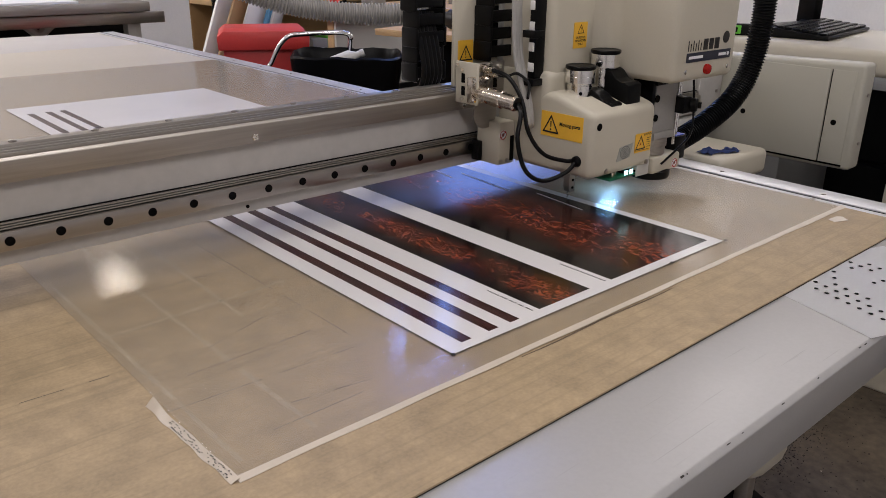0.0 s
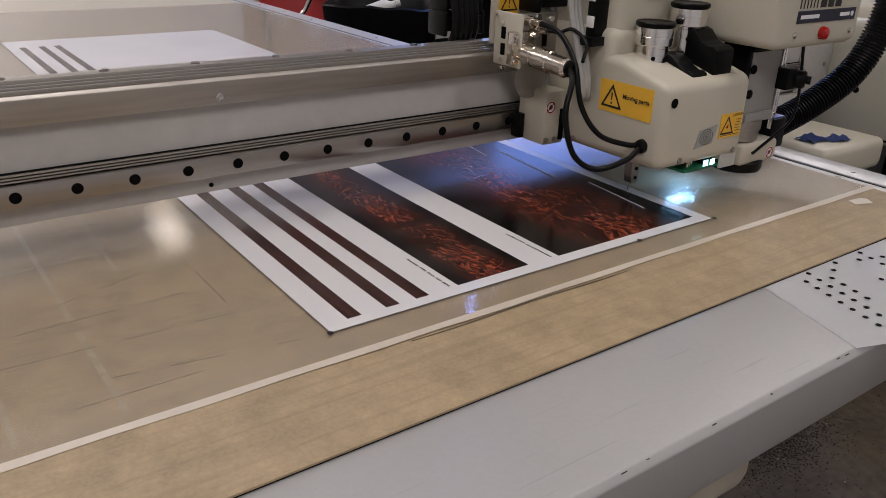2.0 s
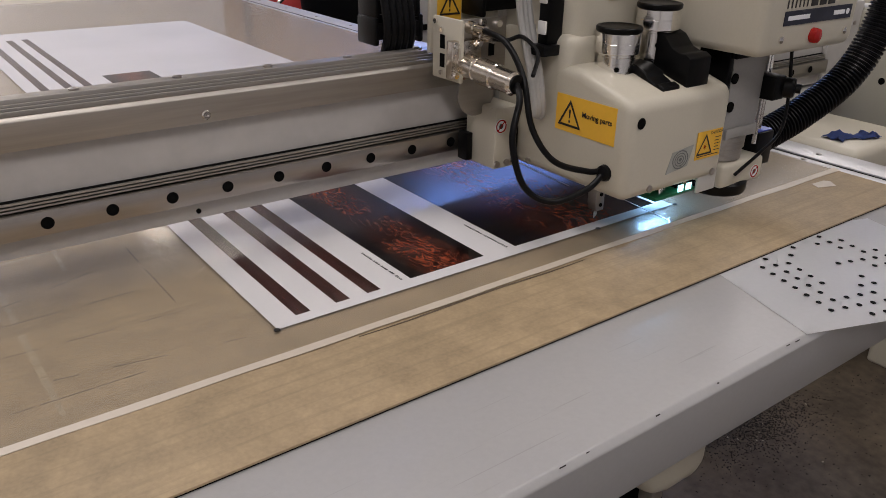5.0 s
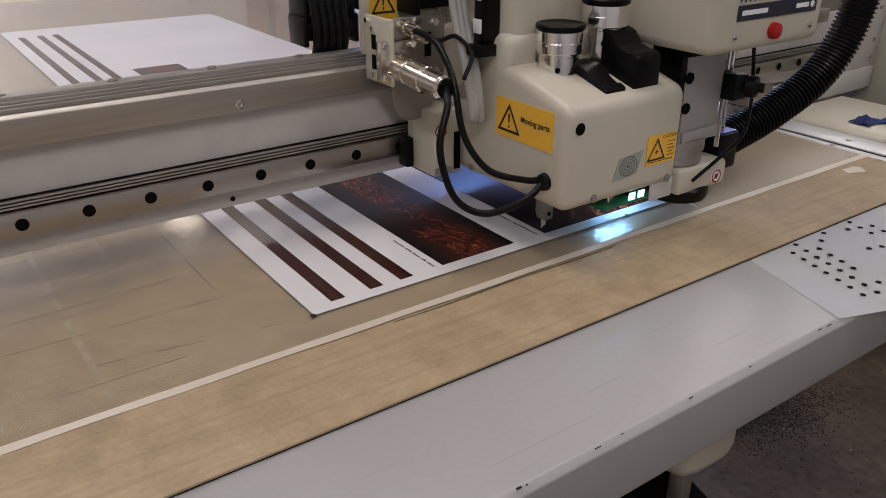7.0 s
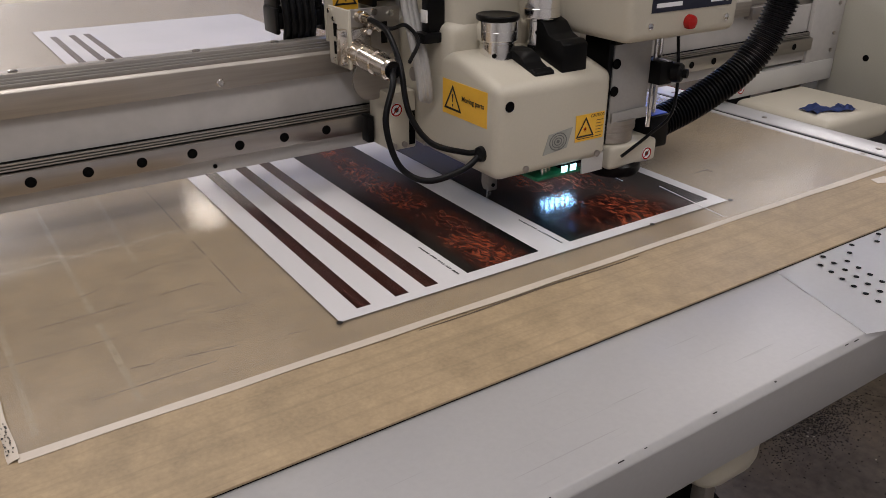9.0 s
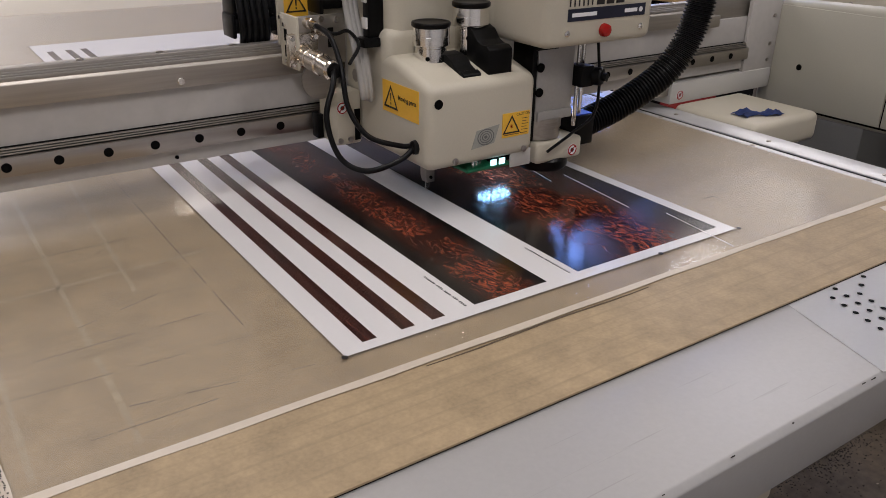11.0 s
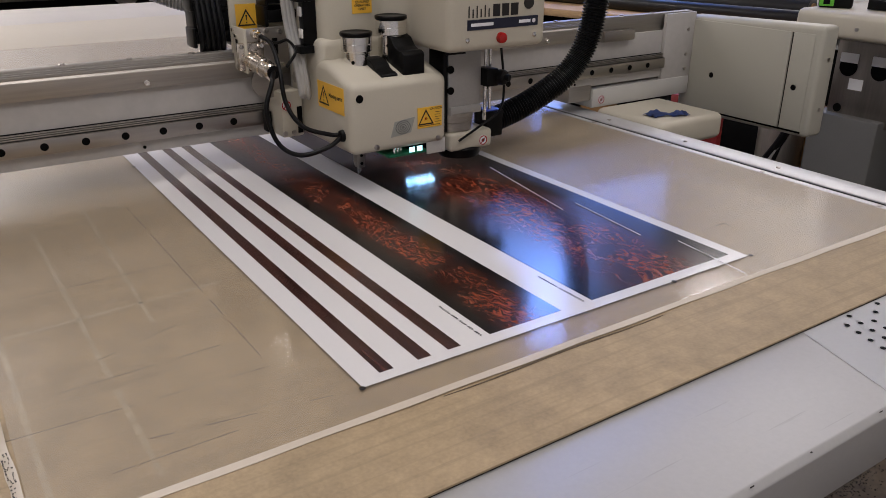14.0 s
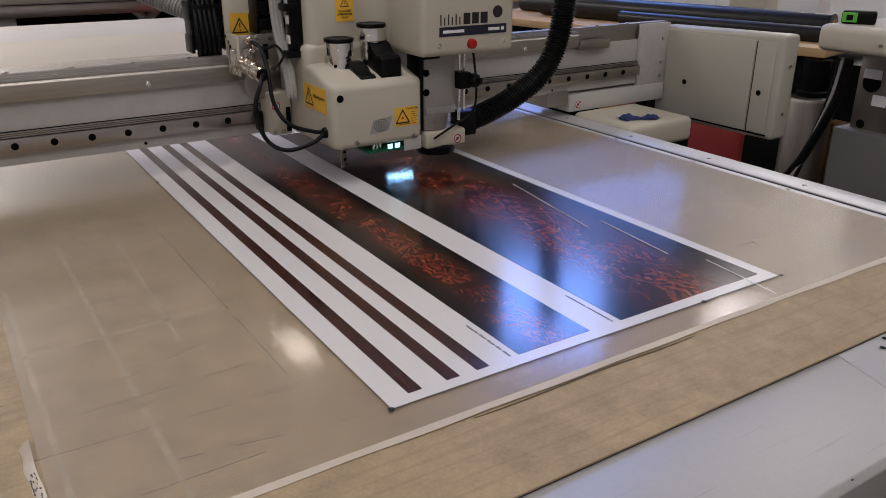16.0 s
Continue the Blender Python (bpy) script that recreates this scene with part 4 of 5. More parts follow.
    part("latch", box(0.124, 0.162, -0.252, -0.2455, 0.200, 0.212, 0.001), BLACK, sp)
    part("step", box(0.134, 0.198, -0.2485, -0.2455, 0.098, 0.112, 0.001), SPINDLE_GREY, sp)
    for zz in (0.14, 0.175):
        part("plug", turned([(0.0065, 0), (0.0065, 0.002)], 14, pose(0.136, -0.245, zz, 90, 0, 0)), DARK, sp)
    part("guide_rod", turned([(0.003, 0.08), (0.003, 0.212)], 10, pose(0.212, -0.24, 0)), CHROME, sp)
    part("guide_rod", turned([(0.003, 0.08), (0.003, 0.212)], 10, pose(0.226, -0.235, 0)), CHROME, sp)
    part("clamp_block", box(0.200, 0.224, -0.262, -0.23, 0.142, 0.172, 0.002), BLACK, sp)
    part("clamp_knob", turned([(0.013, 0), (0.013, 0.010), (0.011, 0.013), (0.006, 0.014), (0.006, 0.02)], 18, pose(0.228, -0.258, 0.156, 90, 0, 25)), BLACK, sp)
    part("spindle", turned([(0.034, 0.070), (0.034, 0.084), (0.036, 0.085), (0.036, 0.100)], 32, pose(0.158, -0.218, 0)), ALU, sp, "turned steel spindle")
    nose = part("nose_cover", box(0.130, 0.218, -0.256, -0.18, 0.036, 0.068, 0.006, 3), PAINT, h, "cream spindle nose cover")
    no_hands_sign(FACE_Y(0.198, -0.2562, 0.049), 0.0085, nose)
    part("brush_ring", turned([(0.036, 0.022), (0.038, 0.026), (0.038, 0.036), (0.034, 0.040)], 28, pose(0.17, -0.222, 0)), RUBBER, h, "black pressure foot")
    # black suction hose
    hp = spline([(0.228, -0.212, 0.066), (0.270, -0.215, 0.074), (0.33, -0.23, 0.10), (0.392, -0.25, 0.145), (0.424, -0.262, 0.205), (0.436, -0.268, 0.29), (0.44, -0.265, 0.40)], 8)
    part("suction_hose", ribbed(hp, 0.0195, 0.0054, 0.0032), RUBBER, h, "black corrugated suction hose")
    part("hose_collar", box(0.214, 0.250, -0.245, -0.205, 0.048, 0.094, 0.003), BLACK, h)
    # thin blue patch painting a reflection on top of the collar
    part("collar_reflection", box(0.217, 0.247, -0.242, -0.215, 0.0942, 0.0955), BLUE_REFLECTION, h, "", False)
    part("thin_cable", tube(spline([(0.232, -0.255, 0.212), (0.236, -0.262, 0.14), (0.225, -0.266, 0.10), (0.185, -0.268, 0.080), (0.140, -0.266, 0.058)], 6), 0.0022, 8), RUBBER, h)
    # carriage on the rail
    car = part("carriage", box(-0.100, -0.060, -0.082, -0.0235, 0.056, 0.135, 0.004), PAINT, h, "cream rail carriage")
    no_hands_sign(FACE_Y(-0.091, -0.0822, 0.112), 0.0085, car)
    part("wiper", box(-0.112, -0.1025, -0.042, -0.0235, 0.060, 0.096, 0.001), BLACK, car)
    part("carriage_slot", box(-0.072, -0.063, -0.0830, -0.0822, 0.062, 0.108), DARK, car, "", False)
    for x in (-0.096, -0.08):
        part("cap_screw", turned([(0.004, 0), (0.004, 0.003)], 12, pose(x, -0.0822, 0.064, 90, 0, 0)), STEEL, car)
    part("back_plate", box(-0.055, 0.27, -0.034, -0.0245, 0.06, TOP, 0.001), PAINT_GREY, h)
    # connector bracket and plug
    br = part("connector_bracket", box(-0.147, -0.070, -0.060, -0.055, 0.172, 0.240, 0.002), ALU_DULL, h, "metal connector bracket")
    part("bracket_side", box(-0.152, -0.147, -0.076, -0.020, 0.170, 0.242, 0.002), PAINT, br, "cream bracket side")
    for z0 in (0.184, 0.206):
        part("bracket_slot", box(-0.1526, -0.1520, -0.045, -0.036, z0, z0 + 0.016), DARK, br, "", False)
    for y, z in ((-0.028, 0.236), (-0.04, 0.228), (-0.04, 0.178)):
        part("cap_screw", turned([(0.003, 0), (0.003, 0.003)], 12, pose(-0.152, y, z, 90, 0, -90)), CHROME, br)
    for x, z in ((-0.084, 0.232), (-0.108, 0.235), (-0.084, 0.178)):
        part("cap_screw", turned([(0.0042, 0), (0.0042, 0.003)], 12, pose(x, -0.060, z, 90, 0, 0)), CHROME, br)
    pl = part("connector_plug", turned([(0.018, 0), (0.018, 0.006), (0.0140, 0.008), (0.0140, 0.030), (0.0128, 0.031), (0.0128, 0.036), (0.0150, 0.037), (0.0150, 0.062), (0.0132, 0.064), (0.0132, 0.092), (0.010, 0.097)], 28, pose(-0.140, -0.064, 0.191, 94, 0, 0)), NICKEL, h, "nickel plated cable plug")
    part("flange", box(-0.162, -0.118, -0.072, -0.0605, 0.175, 0.219, 0.002), NICKEL, pl)
    for x in (-0.157, -0.123):
        for z in (0.180, 0.214):
            part("cap_screw", turned([(0.0035, 0), (0.0035, 0.004)], 10, pose(x, -0.072, z, 90, 0, 0)), CHROME, pl)
    part("plug_ring", turned([(0.0105, 0), (0.0105, 0.004)], 20, pose(-0.140, -0.158, 0.185, 94, 0, 0)), RUBBER, pl)
    for x, z in ((-0.128, 0.231), (-0.116, 0.221)):
        part("gland", turned([(0.0075, 0), (0.0075, 0.012), (0.0055, 0.013), (0.0055, 0.03)], 12, pose(x, -0.060, z, 90, 0, 0)), NICKEL, br)
    part("letter_plate", box(-0.098, -0.089, -0.0606, -0.0602, 0.195, 0.222), DARK, br, "", False)
    part("round_cover", turned([(0.028, 0), (0.028, 0.003)], 24, pose(-0.110, -0.052, 0.150, 90, 0, 0)), ALU_DULL, h)
    # cables looping from the plug into the cover
    for k, pts in enumerate(([(-0.140, -0.160, 0.185), (-0.152, -0.180, 0.172), (-0.168, -0.190, 0.133), (-0.157, -0.200, 0.083), (-0.128, -0.215, 0.063), (-0.085, -0.225, 0.071), (-0.060, -0.227, 0.086)],
                             [(-0.128, -0.088, 0.231), (-0.126, -0.125, 0.222), (-0.130, -0.160, 0.190), (-0.131, -0.180, 0.139), (-0.114, -0.200, 0.104), (-0.076, -0.215, 0.089), (-0.058, -0.222, 0.088)])):
        part("cable", tube(spline(pts, 8), 0.0038 if k == 0 else 0.0036, 12), RUBBER, h, "black cable loop")
    part("thin_cable", tube(spline([(-0.116, -0.088, 0.221), (-0.104, -0.10, 0.220), (-0.094, -0.115, 0.225), (-0.092, -0.14, 0.21), (-0.118, -0.162, 0.192)], 6), 0.0025, 8), RUBBER, h)
    for k in range(3):
        x = -0.092 + 0.0065 * k
        part("grey_cable", tube(spline([(x, -0.098, 0.352), (x, -0.10, 0.31), (x + 0.002, -0.105, 0.25), (x + 0.006, -0.124, 0.185), (x + 0.008, -0.132, 0.148 - 0.004 * k), (x + 0.012, -0.130 + 0.004 * k, 0.136 - 0.002 * k), (-0.0665, -0.122, 0.148), (-0.0665, -0.112, 0.185), (-0.067, -0.10, 0.235)], 7), 0.0046, 10), PALE_CABLE, h, "pale grey cable")
    part("cable_tray", box(-0.073, -0.0500, -0.134, -0.118, 0.215, 0.352, 0.001), BLACK, h)
    for k in range(4):
        part("wire_terminal", box(-0.0765, -0.0732, -0.1325 + 0.001 * k, -0.1200, 0.228 + 0.034 * k, 0.243 + 0.034 * k, 0.001), WHITE, h, "white wire terminal")
    part("cable_clip", box(-0.084, -0.0590, -0.141, -0.112, 0.205, 0.217, 0.001), BLACK, h)
    part("cable_clip", box(-0.084, -0.0590, -0.141, -0.112, 0.285, 0.297, 0.001), BLACK, h)
    part("side_fitting", turned([(0.006, 0), (0.006, 0.014), (0.009, 0.015), (0.009, 0.022)], 12, pose(-0.066, -0.12, 0.166, 90, 0, -90)), ALU_DULL, h)
    # plate behind with a warning label
    bp = part("chain_plate", box(-0.150, -0.0145, -0.012, -0.006, 0.195, 0.350, 0.001), PAINT, h, "cream plate carrying the energy chains")
    wl = part("rear_label", box(-0.140, -0.104, -0.0129, -0.0122, 0.230, 0.274), YELLOW, h, "amber warning label", False)
    triangle(FACE_Y(-0.122, -0.0129, 0.251), 0.026, wl)
    # black energy chains
    for cx, cy, low, links in ((-0.070, -0.035, 0.243, 4), (-0.166, 0.05, 0.205, 5)):
        bm = bmesh.new()
        for k in range(links):
            z0, w, tilt = low + 0.030 * k, 0.036 - 0.003 * (k % 2), 0.0022 * math.sin(1.9 * k)
            for sx in (-1, 1):
                a, b = sorted((cx + sx * (w - 0.007), cx + sx * w))
                slab(bm, a, b, cy - 0.021 + tilt, cy + 0.021 + tilt, z0 - 0.004, z0 + 0.030, 0.003)
            slab(bm, cx - 0.030, cx + 0.030, cy - 0.020 + tilt, cy - 0.015 + tilt, z0 + 0.003, z0 + 0.023, 0.002)
            slab(bm, cx - 0.030, cx + 0.030, cy + 0.015 + tilt, cy + 0.020 + tilt, z0, z0 + 0.027)
        part("energy_chain", bm, BLACK, h, "black plastic energy chain")
    for k in range(5):
        x = -0.190 + 0.009 * k
        part("chain_cable", tube(spline([(x, 0.045, 0.32), (x, 0.02, 0.225), (x + 0.006, 0.035, 0.185), (x + 0.03, 0.02, 0.165), (x + 0.07, 0.0, 0.168), (-0.10, -0.01, 0.175)], 6), 0.005, 10), RUBBER, h, "black cable")
    # grey extraction hose behind
    gp = spline([(0, 0, 0), (-0.06, 0.04, -0.008), (-0.14, 0.09, -0.006), (-0.24, 0.15, 0.014), (-0.38, 0.21, 0.072), (-0.52, 0.25, 0.172)], 10)
    hose = part("extraction_hose", ribbed(gp, 0.0165, 0.0062, 0.003), GREY_HOSE, h, "grey ribbed extraction hose")
    return h, hose


HEAD, HOSE = tool_head()


# ---------------------------------------------------------------- cut line following the knife
def cut_line():
    c = thing("cut_strip", pose(0, 0.254, 0), "thin white slivers along the knife cut", "cut strip")
    z = TABLE + 0.001
    for (xa, ya), (xb, yb) in (((0.529, -0.033), (0.5425, 0.087)), ((0.514, 0.13), (0.529, 0.282)), ((0.492, 0.27), (0.530, 0.507))):
        d = Vector((xb - xa, yb - ya, 0)).normalized()
        s = Vector((-d.y, d.x, 0)) * 0.0005
        bm = bmesh.new()
        lo = [bm.verts.new(v) for v in (Vector((xa, ya, z)) - s, Vector((xa, ya, z)) + s, Vector((xb, yb, z)) + s, Vector((xb, yb, z)) - s)]
        f = bm.faces.new(lo)
        r = bmesh.ops.extrude_face_region(bm, geom=[f])
        for v in [g for g in r["geom"] if isinstance(g, bmesh.types.BMVert)]:
            v.co.z += 0.0007
        bmesh.ops.recalc_face_normals(bm, faces=bm.faces)
        part("sliver", bm, PAPER, c, "", False)
    return c


CUT = cut_line()


# ---------------------------------------------------------------- behind the table
def other_table():
    t = thing("work_table", pose(0.3, 0.93, 0.02), "second flatbed table with metal edge and white sheets", "table")
    part("tabletop", box(-2.2, 1.12, 3.32, 5.0, 0.93, 0.985, 0.004), ALU_DULL, t, "metal edged top")
    part("lower_rail", box(-2.2, 1.22, 3.36, 3.42, 0.86, 0.925, 0.003), STEEL, t)
    part("sheet", box(-2.0, 0.72, 3.34, 4.6, 0.986, 0.999, 0.001), PAPER, t, "white paper sheets")
    part("shelf", box(-2.2, 1.1, 3.6, 4.9, 0.42, 0.45), DARK, t, "", False)
    part("back_panel", box(-2.2, 1.6, 4.95, 5.0, 0.0, 0.92), BLACK, t, "", False)
    for lx in (-1.6, -0.2, 1.05):
        part("leg", box(lx - 0.04, lx + 0.04, 3.42, 3.5, 0, 0.93, 0.004), PAINT_GREY, t)
    for x0, x1 in ((0.1, 0.62), (0.9, 0.45)):
        part("brace", tube([(x0, 3.5, 0.45), (x1, 3.5, 0.88)], 0.025, 8), PAINT_GREY, t)


def leaning_board(x, y, w, h, d, lean, mat, label):
    b = thing("leaning_board", pose(x, y, 0, 0, lean, 14), label, "board", "boards leaning beside the table")
    part("board", box(0, w, 0, d, 0.0, h, 0.002), mat, b)


def red_bin():
    t = thing("red_bin", pose(1.47, 3.02, 0, 0, 0, -28), "red plastic bin with a chamfered red lid", "bin")
    bm = box(-0.19, 0.19, -0.17, 0.17, 0.0, 0.875, 0.012)
    for v in bm.verts:
        k = 0.82 + 0.18 * v.co.z / 0.875
        v.co.x *= k; v.co.y *= k
    part("body", bm, RED, t)
    part("lid", prism([(-0.21, 0.862), (0.21, 0.862), (0.215, 0.925), (0.185, 0.950), (-0.185, 0.950), (-0.215, 0.925)], "y", -0.195, 0.195, 0.006), RED, t, "red chamfered lid")


def trash_tub():
    t = thing("trash_tub", pose(1.58, 2.46, 0, 0, 0, -36), "black plastic waste tub lined with a black bag", "waste tub")
    bm = bmesh.new()
    n = 40
    def ring(rx, ry, z, wob=0.0, seed=0):
        out = []
        for k in range(n):
            a = 2 * math.pi * k / n
            c, s = math.cos(a), math.sin(a)
            q = (abs(c) ** 5 + abs(s) ** 5) ** -0.2
            out.append(bm.verts.new((rx * c * q, ry * s * q, z + 0.4 * wob * math.sin(3 * a + seed) + 0.5 * wob * math.sin(11 * a + 2 * seed))))
        return out
    rings = [ring(0.19, 0.15, 0), ring(0.235, 0.185, 0.76), ring(0.243, 0.193, 0.80, 0.004, 1), ring(0.25, 0.2, 0.868, 0.006, 1), ring(0.24, 0.19, 0.876, 0.007, 1), ring(0.225, 0.175, 0.84, 0.006, 2), ring(0.21, 0.16, 0.70), ring(0.17, 0.13, 0.66)]
    for a, b in zip(rings, rings[1:]):
        for k in range(n):
            bm.faces.new((a[k], a[(k + 1) % n], b[(k + 1) % n], b[k]))
    bm.faces.new(list(reversed(rings[0]))); bm.faces.new(rings[-1])
    part("tub", bm, BLACK, t)
    bottle = thing("plastic_bottle", pose(1.54, 2.44, 0.845, 70, 0, 60), "white plastic bottle thrown in the waste tub", "bottle")
    part("body", turned([(0.03, -0.10), (0.034, -0.09), (0.034, 0.04), (0.015, 0.07), (0.015, 0.085)], 18), WHITE, bottle)
    part("cap", turned([(0.017, 0.086), (0.017, 0.105)], 14), WHITE, bottle)


def cart():
    c = thing("hand_cart", pose(0.17, 0.42, 0), "hand cart with a bent chrome push handle", "cart")
    part("push_handle", tube(spline([(1.10, 2.30, 0.10), (1.13, 2.29, 0.72), (1.16, 2.28, 0.83), (1.22, 2.25, 0.932), (1.30, 2.21, 0.95), (1.44, 2.12, 0.955), (1.475, 2.10, 0.93), (1.475, 2.11, 0.86), (1.46, 2.14, 0.10)], 8), 0.011, 12), CHROME, c, "chrome push handle")
    part("deck", box(1.06, 1.5, 2.06, 2.34, 0.08, 0.1, 0.003), BLACK, c)
    for x, y in ((1.1, 2.1), (1.46, 2.1), (1.1, 2.3), (1.46, 2.3)):
        part("wheel", turned([(0.04, -0.012), (0.04, 0.012)], 18, pose(x, y, 0.04, 90, 0, 0)), RUBBER, c)


def back_bench():
    b = thing("work_bench", pose(0.3, 0.40, 0), "wooden bench with a grey front, cluttered with parts", "bench")
    part("benchtop", box(1.62, 3.2, 2.62, 3.3, 0.955, 0.99, 0.003), WOOD, b, "pale wooden benchtop")
    part("front_panel", box(1.66, 3.1, 2.7, 2.72, 0.1, 0.955, 0.002), PAINT_GREY, b)
    part("wire_shelf", box(1.70, 3.0, 2.68, 2.699, 0.55, 0.58, 0.002), DARK, b, "", False)
    for x in (1.7, 2.4, 3.1):
        part("leg", box(x - 0.03, x + 0.03, 2.74, 2.8, 0, 0.955, 0.003), WOOD, b)
    rnd = random.Random(4)
    for k in range(7):
        x, y = 1.7 + 0.2 * k, rnd.uniform(2.72, 2.95)
        j = thing("parts_jar", pose(x + 0.3, y + 0.4, 0.99), "small jar of workshop parts on the bench", "jar", "jars on the bench")
        r, hh = rnd.uniform(0.03, 0.05), rnd.uniform(0.06, 0.14)
        part("body", turned([(r, 0), (r, hh), (r * 0.7, hh + 0.02)], 14), rnd.choice((WHITE, RED, GREY_HOSE, BLACK)), j)


other_table()
for x, y, w, h, d, lean, mat, label in ((1.10, 3.55, 0.12, 1.25, 0.02, 25, WHITE, "white board offcut leaning beside the table"),
                                        (1.145, 3.48, 0.14, 1.45, 0.018, 26, BROWN_BOARD, "tall brown hardboard strip leaning beside the table"),
                                        (1.225, 3.45, 0.13, 1.40, 0.012, 26, WHITE, "white foam board leaning beside the table"),
                                        (1.355, 3.43, 0.025, 1.42, 0.03, 26, BLUE_FOAM, "blue edged panel leaning beside the table"),
                                        (1.40, 3.42, 0.07, 1.38, 0.03, 25, PAINT_GREY, "grey panel leaning beside the table")):
    leaning_board(x, y, w, h, d, lean, mat, label)


def back_shelf():
    s = thing("storage_shelf", pose(1.72, 4.02, 0), "dark metal shelf crowded with cartons and tools", "shelf")
    for x in (0.0, 0.92, 1.86):
        part("upright", box(x, x + 0.04, 0.0, 0.04, 0, 1.75, 0.002), BLACK, s)
    for z in (0.12, 0.56, 0.98, 1.40):
        part("shelf_board", box(0.0, 1.9, 0.0, 0.34, z, z + 0.025, 0.002), WOOD, s)
    part("rear_panel", box(0.0, 1.9, 0.341, 0.35, 0, 1.75), BROWN_BOARD, s, "", False)
    rnd = random.Random(14)
    for z in (0.145, 0.585, 1.005):
        x = 0.06
        while x < 1.75:
            w, hh, dd = rnd.uniform(0.07, 0.2), rnd.uniform(0.1, 0.33), rnd.uniform(0.02, 0.08)
            if rnd.random() < 0.85:
                c = thing("stock_carton", pose(1.72 + x, 4.02 + dd, z), "small carton standing on the metal shelf", "carton", "cartons on the metal shelf")
                part("box", box(0, w, 0, 0.22, 0, hh, 0.003), rnd.choice((PAPER, BROWN_BOARD, BLACK, GREY_HOSE, CREAM_BOARD, GREEN_BODY, BLACK, DESK_GREY)), c)
                part("label", box(w * 0.2, w * 0.75, -0.0008, -0.0002, hh * 0.4, hh * 0.65), rnd.choice((PAPER, INK, YELLOW)), c, "", False)
            x += w + rnd.uniform(0.01, 0.05)


back_shelf()
red_bin()
trash_tub()
cart()
back_bench()


# ---------------------------------------------------------------- right of the table
def desk():
    d = thing("operator_desk", pose(0, -0.05, 0.018), "cream moulded operator desk on a grey metal stand", "desk")
    part("desktop", box(1.74, 2.35, -0.35, 0.80, 1.000, 1.070, 0.018, 4), PAINT, d, "cream moulded desktop")
    for y in (-0.1, 0.36, 0.62):
        part("cap_screw", turned([(0.005, 0), (0.005, 0.002)], 12, pose(1.74, y, 1.03, 90, 0, -90)), STEEL, d)
    st = part("stand_plate", box(1.86, 1.874, 0.55, 0.73, 0.765, 0.9995, 0.002), DULL_STEEL, d, "dull metal stand plate")
    for y in (0.69, 0.60):
        part("slot", turned([(0.026, 0), (0.026, 0.0008)], 20, pose(1.8598, y, 0.915, 90, 0, -90)), DARK, st)
        part("slot_cover", box(1.856, 1.8592, y - 0.026, y + 0.026, 0.926, 0.952, 0.004), PAPER, st)
    part("knockout", turned([(0.012, 0), (0.012, 0.0008)], 18, pose(1.8598, 0.70, 0.80, 90, 0, -90)), DARK, st)
    part("type_label", box(1.8588, 1.8596, 0.64, 0.68, 0.855, 0.885), PAPER, st, "small white type label", False)
    part("lower_cabinet", box(1.83, 2.2, 0.56, 0.76, -0.018, 0.785, 0.006), DESK_GREY, d, "grey lower cabinet")
    for k in range(3):
        part("cable", tube(spline([(1.80, 0.755 - 0.012 * k, 0.98), (1.80, 0.77 - 0.01 * k, 0.86), (1.78, 0.80, 0.70), (1.76, 0.82 + 0.02 * k, 0.55), (1.8, 0.86, 0.3)], 6), 0.007 + 0.003 * k, 10), (RUBBER, GREY_HOSE, RUBBER)[k], d, "loose cable")
    part("pedestal", box(2.0, 2.3, -0.05, 0.305, -0.018, 0.9995, 0.012, 3), PAINT, d, "cream desk pedestal")
    kb = thing("keyboard", pose(2.06, 0.55, 1.088, 0, 0, 8), "black computer keyboard lying on the operator desk", "keyboard")
    part("case", prism([(-0.085, 0.002), (-0.085, 0.012), (0.085, 0.03), (0.085, 0.002)], "x", -0.225, 0.225, 0.003), BLACK, kb)
    me = None
    for r in range(6):
        for c in range(19):
            x0, y0 = -0.215 + 0.0226 * c, -0.075 + 0.025 * r
            z0 = 0.0135 + (y0 + 0.085) * 0.106
            if me is None:
                k = part("key", box(0, 0.0195, 0, 0.021, 0, 0.006, 0.0015, 1), RUBBER, kb)
                me = k.data
            else:
                k = new("key", me)
                k.parent = kb
            k.location = (x0, y0, z0)
    mon = thing("monitor", pose(2.22, 0.66, 1.088, 0, 0, 66), "black monitor on a round foot", "monitor")
    part("foot", turned([(0.12, 0), (0.12, 0.01), (0.04, 0.022), (0.03, 0.03)], 28), BLACK, mon)
    part("neck", box(-0.04, 0.04, 0.0, 0.03, 0.02, 0.30, 0.004), BLACK, mon)
    part("screen", box(-0.26, 0.26, -0.03, 0.0, 0.16, 0.50, 0.006), BLACK, mon)
    tm = thing("tape_measure", pose(1.815, 0.685, 1.088, 0, 0, -60), "lime green and black tape measure on the desk", "tape measure")
    part("case", box(-0.042, 0.042, -0.018, 0.018, 0, 0.034, 0.007, 3), BLACK, tm)
    part("grip", box(-0.040, -0.004, -0.021, -0.0175, 0.005, 0.030, 0.002), GREEN_BODY, tm, "lime green grip")
    part("window", box(-0.030, -0.014, -0.0216, -0.0211, 0.010, 0.024), BLACK, tm, "", False)


desk()


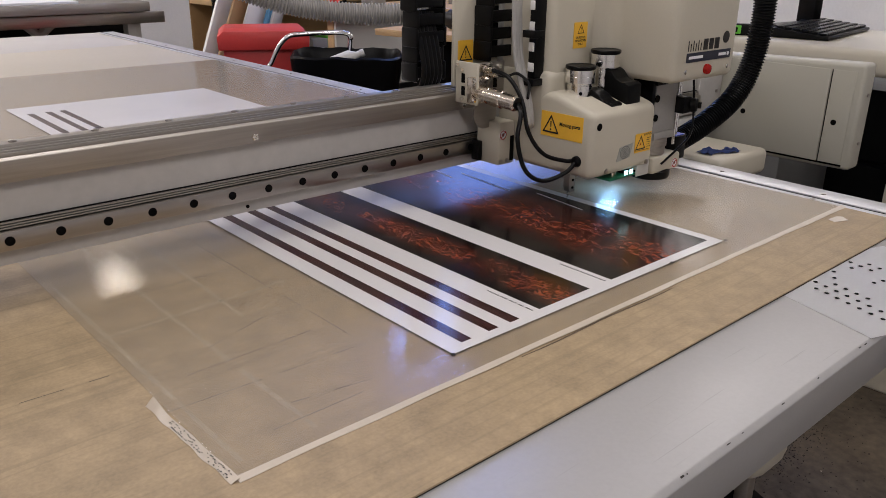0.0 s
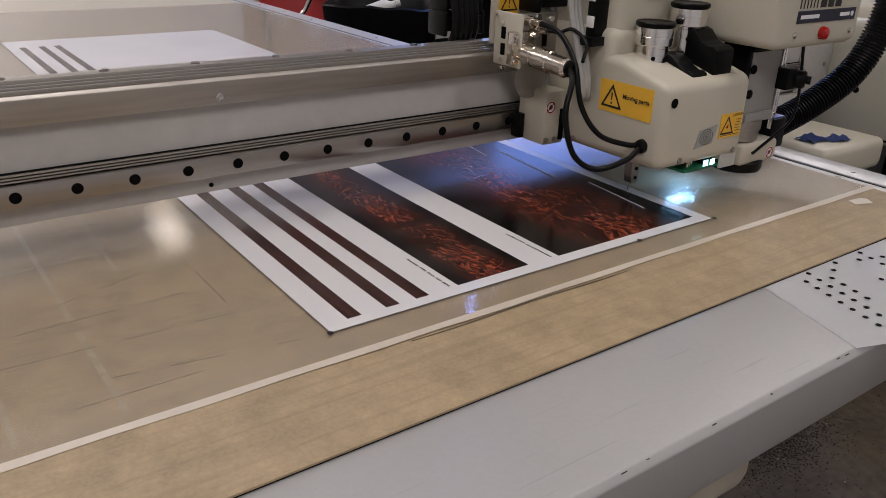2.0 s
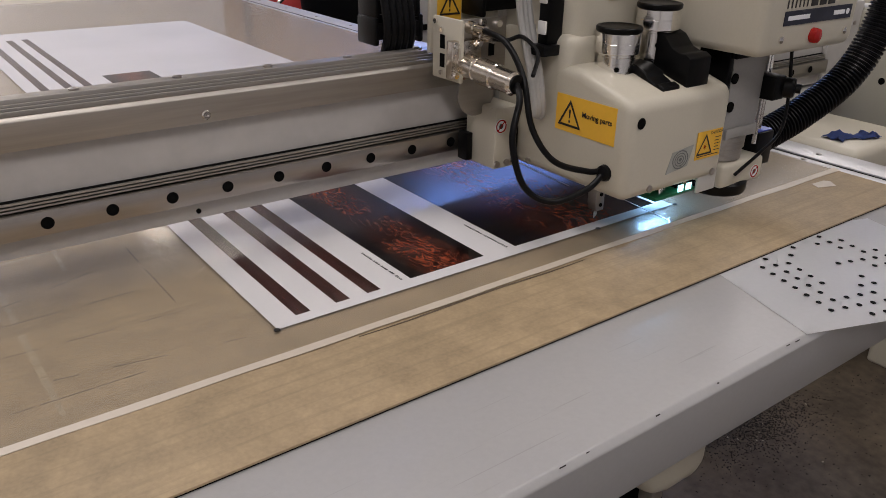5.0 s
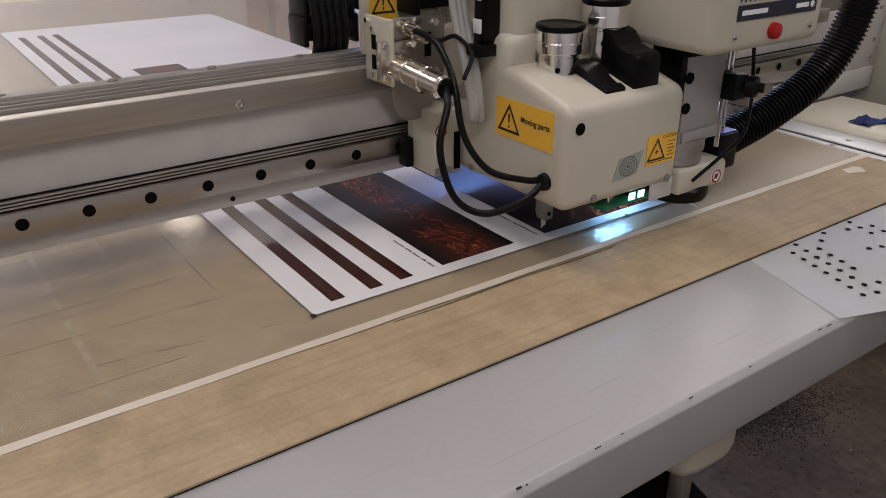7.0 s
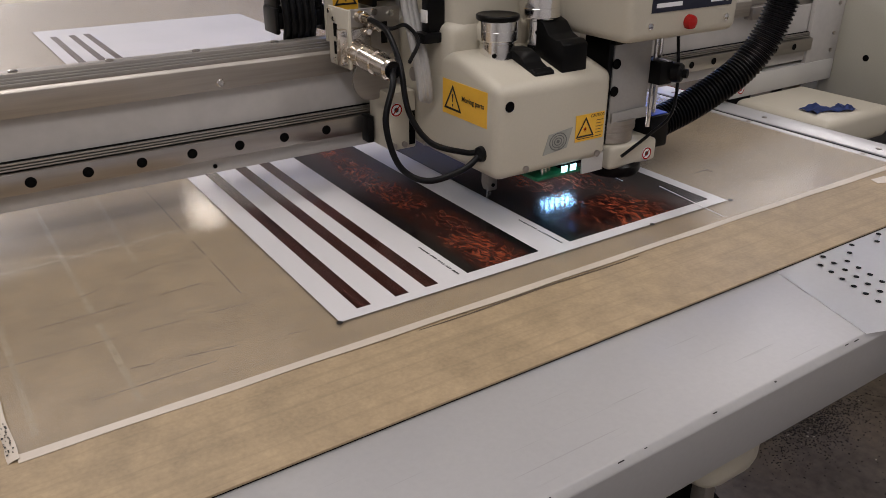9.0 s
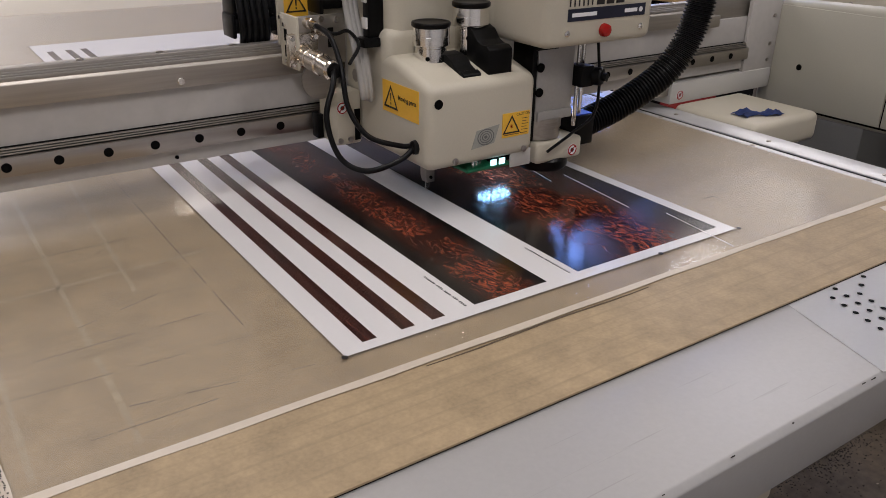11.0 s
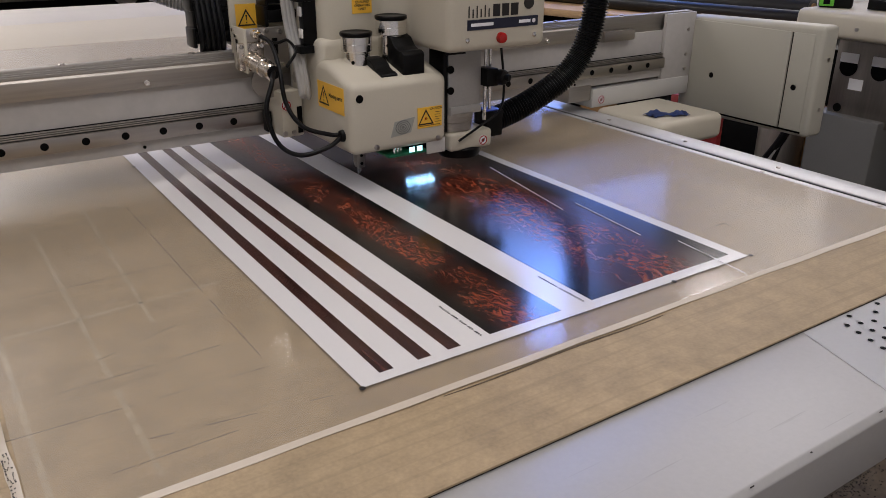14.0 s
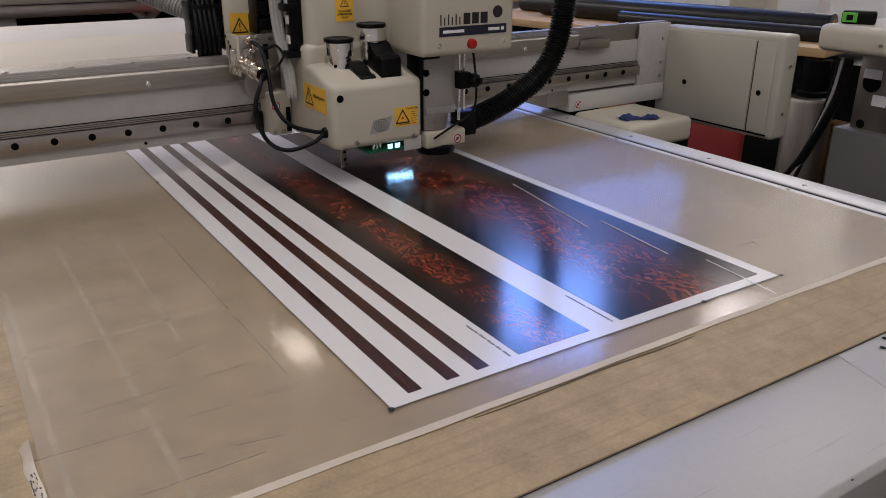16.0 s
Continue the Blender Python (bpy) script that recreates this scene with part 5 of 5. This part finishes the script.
def roll_rack():
    r = thing("wooden_shelf", pose(0, 0, 0), "pale wooden shelf carrying rolls beside the wall", "shelf")
    a, b = Vector((2.20, 0.98, 0)), Vector((1.86, 2.5, 0))
    m = Matrix.Translation(a) @ Matrix.Rotation(math.atan2(b.y - a.y, b.x - a.x), 4, "Z")
    r.matrix_basis = m
    part("board", box(0, 1.6, -0.5, 0.06, 0.935, 0.965, 0.003), WOOD, r, "pale pine board")
    for x in (0.5, 1.45):
        part("post", box(x, x + 0.06, -0.4, -0.34, 0, 0.935, 0.003), WOOD, r)
    part("backing", box(0.1, 1.6, -0.3, -0.28, 0.0, 0.93), DARK, r, "", False)
    for k, (y, z, rad, l) in enumerate(((-0.09, 0.9915, 0.026, 0.85), (-0.165, 1.0105, 0.045, 1.25), (-0.26, 0.9995, 0.034, 1.4))):
        v = thing("vinyl_roll", m @ pose(0.02 + 0.05 * k, y, z), "glossy black rolled film lying on the wooden shelf", "roll", "rolls on the shelf")
        q = pose(0, 0, 0, 0, 90, 0)
        part("film", turned([(rad * 0.7, 0), (rad, 0.001), (rad, l), (rad * 0.7, l)], 28, q), material("glossy_black_film", (0.006, 0.0055, 0.007), 0.36, vary=0.2, bump=0.02), v)
        part("core", turned([(rad * 0.6, -0.004), (rad * 0.6, 0.0005)], 20, q), BROWN_BOARD, v, "brown card core")
    rnd = random.Random(9)
    for k in range(6):
        hh = rnd.uniform(0.10, 0.16)
        c = thing("carton", m @ pose(0.25 + 0.2 * k, -0.36, 0.965), "pale carton with small print on the shelf", "carton", "cartons on the shelf")
        part("box", box(-0.07, 0.07, -0.06, 0.06, 0, hh, 0.003), (PAPER, CREAM_BOARD, PAPER)[k % 3], c)
        part("stripe", box(-0.05, 0.05, 0.0602, 0.0608, hh * 0.3, hh * 0.42), (GREEN_BODY, INK, YELLOW)[k % 3], c, "", False)


roll_rack()


def tank():
    t = thing("steel_cylinder", pose(2.15, 0.995, 0), "brushed steel cylinder with a dark cap", "cylinder")
    part("body", turned([(0.072, 0), (0.075, 0.01), (0.075, 0.79), (0.066, 0.805), (0.05, 0.81)], 32), DULL_STEEL, t)
    part("neck", turned([(0.05, 0.81), (0.05, 0.825), (0.045, 0.83), (0.045, 0.93)], 24), BLACK, t, "black neck")
    s = thing("red_sign", pose(1.66, 0.915, 0), "red board with white marks beside the table", "sign")
    # the board stands in shade, which its darker red paints
    part("board", box(0, 0.02, -0.03, 0.16, 0.35, 0.805, 0.002), SHADED_RED, s)
    bm = bmesh.new()
    for k in range(4):
        slab(bm, -0.0012, -0.0004, 0.13 - 0.05 * k - 0.03, 0.13 - 0.05 * k, 0.768, 0.792)
    part("white_marks", bm, PAPER, s, "", False)
    part("post", box(0.005, 0.02, -0.05, 0.0, 0, 0.35), BLACK, s, "", False)


tank()


def storage_rack():
    t = thing("storage_rack", pose(0, 0, 0), "dark storage rack full of stock under the shelf", "rack")
    part("frame", box(2.32, 2.8, 0.2, 2.4, 0.0, 0.90, 0.004), BLACK, t)
    for k in range(5):
        part("stock_box", box(2.24, 2.318, 0.3 + 0.4 * k, 0.6 + 0.4 * k, 0.25 + 0.06 * (k % 3), 0.66 + 0.05 * (k % 2), 0.004), (BLACK, BROWN_BOARD, BLACK)[k % 3], t)


storage_rack()


# ---------------------------------------------------------------- what moves
GANTRY_Y = [(0, .4640), (.5, .4130), (1, .3710), (1.5, .3325), (2, .2940), (2.5, .2510), (3, .2090), (3.5, .1865), (4, .1810), (6.5, .1803), (7, .1853),
            (7.5, .2090), (8, .2520), (8.5, .2959), (11, .4958), (11.5, .5380), (12, .5805), (12.5, .6210), (13, .6670), (13.5, .7120), (14, .7530),
            (14.5, .7960), (15.5, .8800), (16, .9069)]
HEAD_X = [(0, .5680), (.5, .5580), (1, .5620), (1.5, .5665), (2, .5710), (2.5, .5722), (3, .5725), (3.5, .5780), (4, .5538), (6.5, .3348), (7, .3242),
          (7.5, .3185), (8, .3195), (8.5, .3190), (11, .3160), (11.5, .3164), (12, .3172), (12.5, .3175), (13, .3190), (13.5, .3200), (14, .3185),
          (14.5, .3190), (15.5, .3215), (16, .3185)]
HEAD_OFF = (-0.004, 0.010, TABLE + 0.005)


def motions():
    walk(GANTRY, [(t, pose(0, y, TABLE)) for t, y in GANTRY_Y])
    walk(CLOTH, [(t, pose(0, y, TABLE)) for t, y in GANTRY_Y])
    walk(HEAD, [(t, pose(x + HEAD_OFF[0], y + HEAD_OFF[1], HEAD_OFF[2])) for (t, y), (_, x) in zip(GANTRY_Y, HEAD_X)])
    walk(HOSE, [(t, pose(x, 0.10, z, 0, turn, 0)) for t, x, z, turn in ((0, -0.10, 0.318, 0), (4, -0.10, 0.318, 0), (11, -0.07, 0.262, 10), (16, -0.045, 0.236, 18))])
    walk(CUT, [(t, pose(0, max(0.0, y - 0.1865), 0)) for t, y in GANTRY_Y if t <= 3.5] + [(16, pose(0, 0, 0))])


motions()
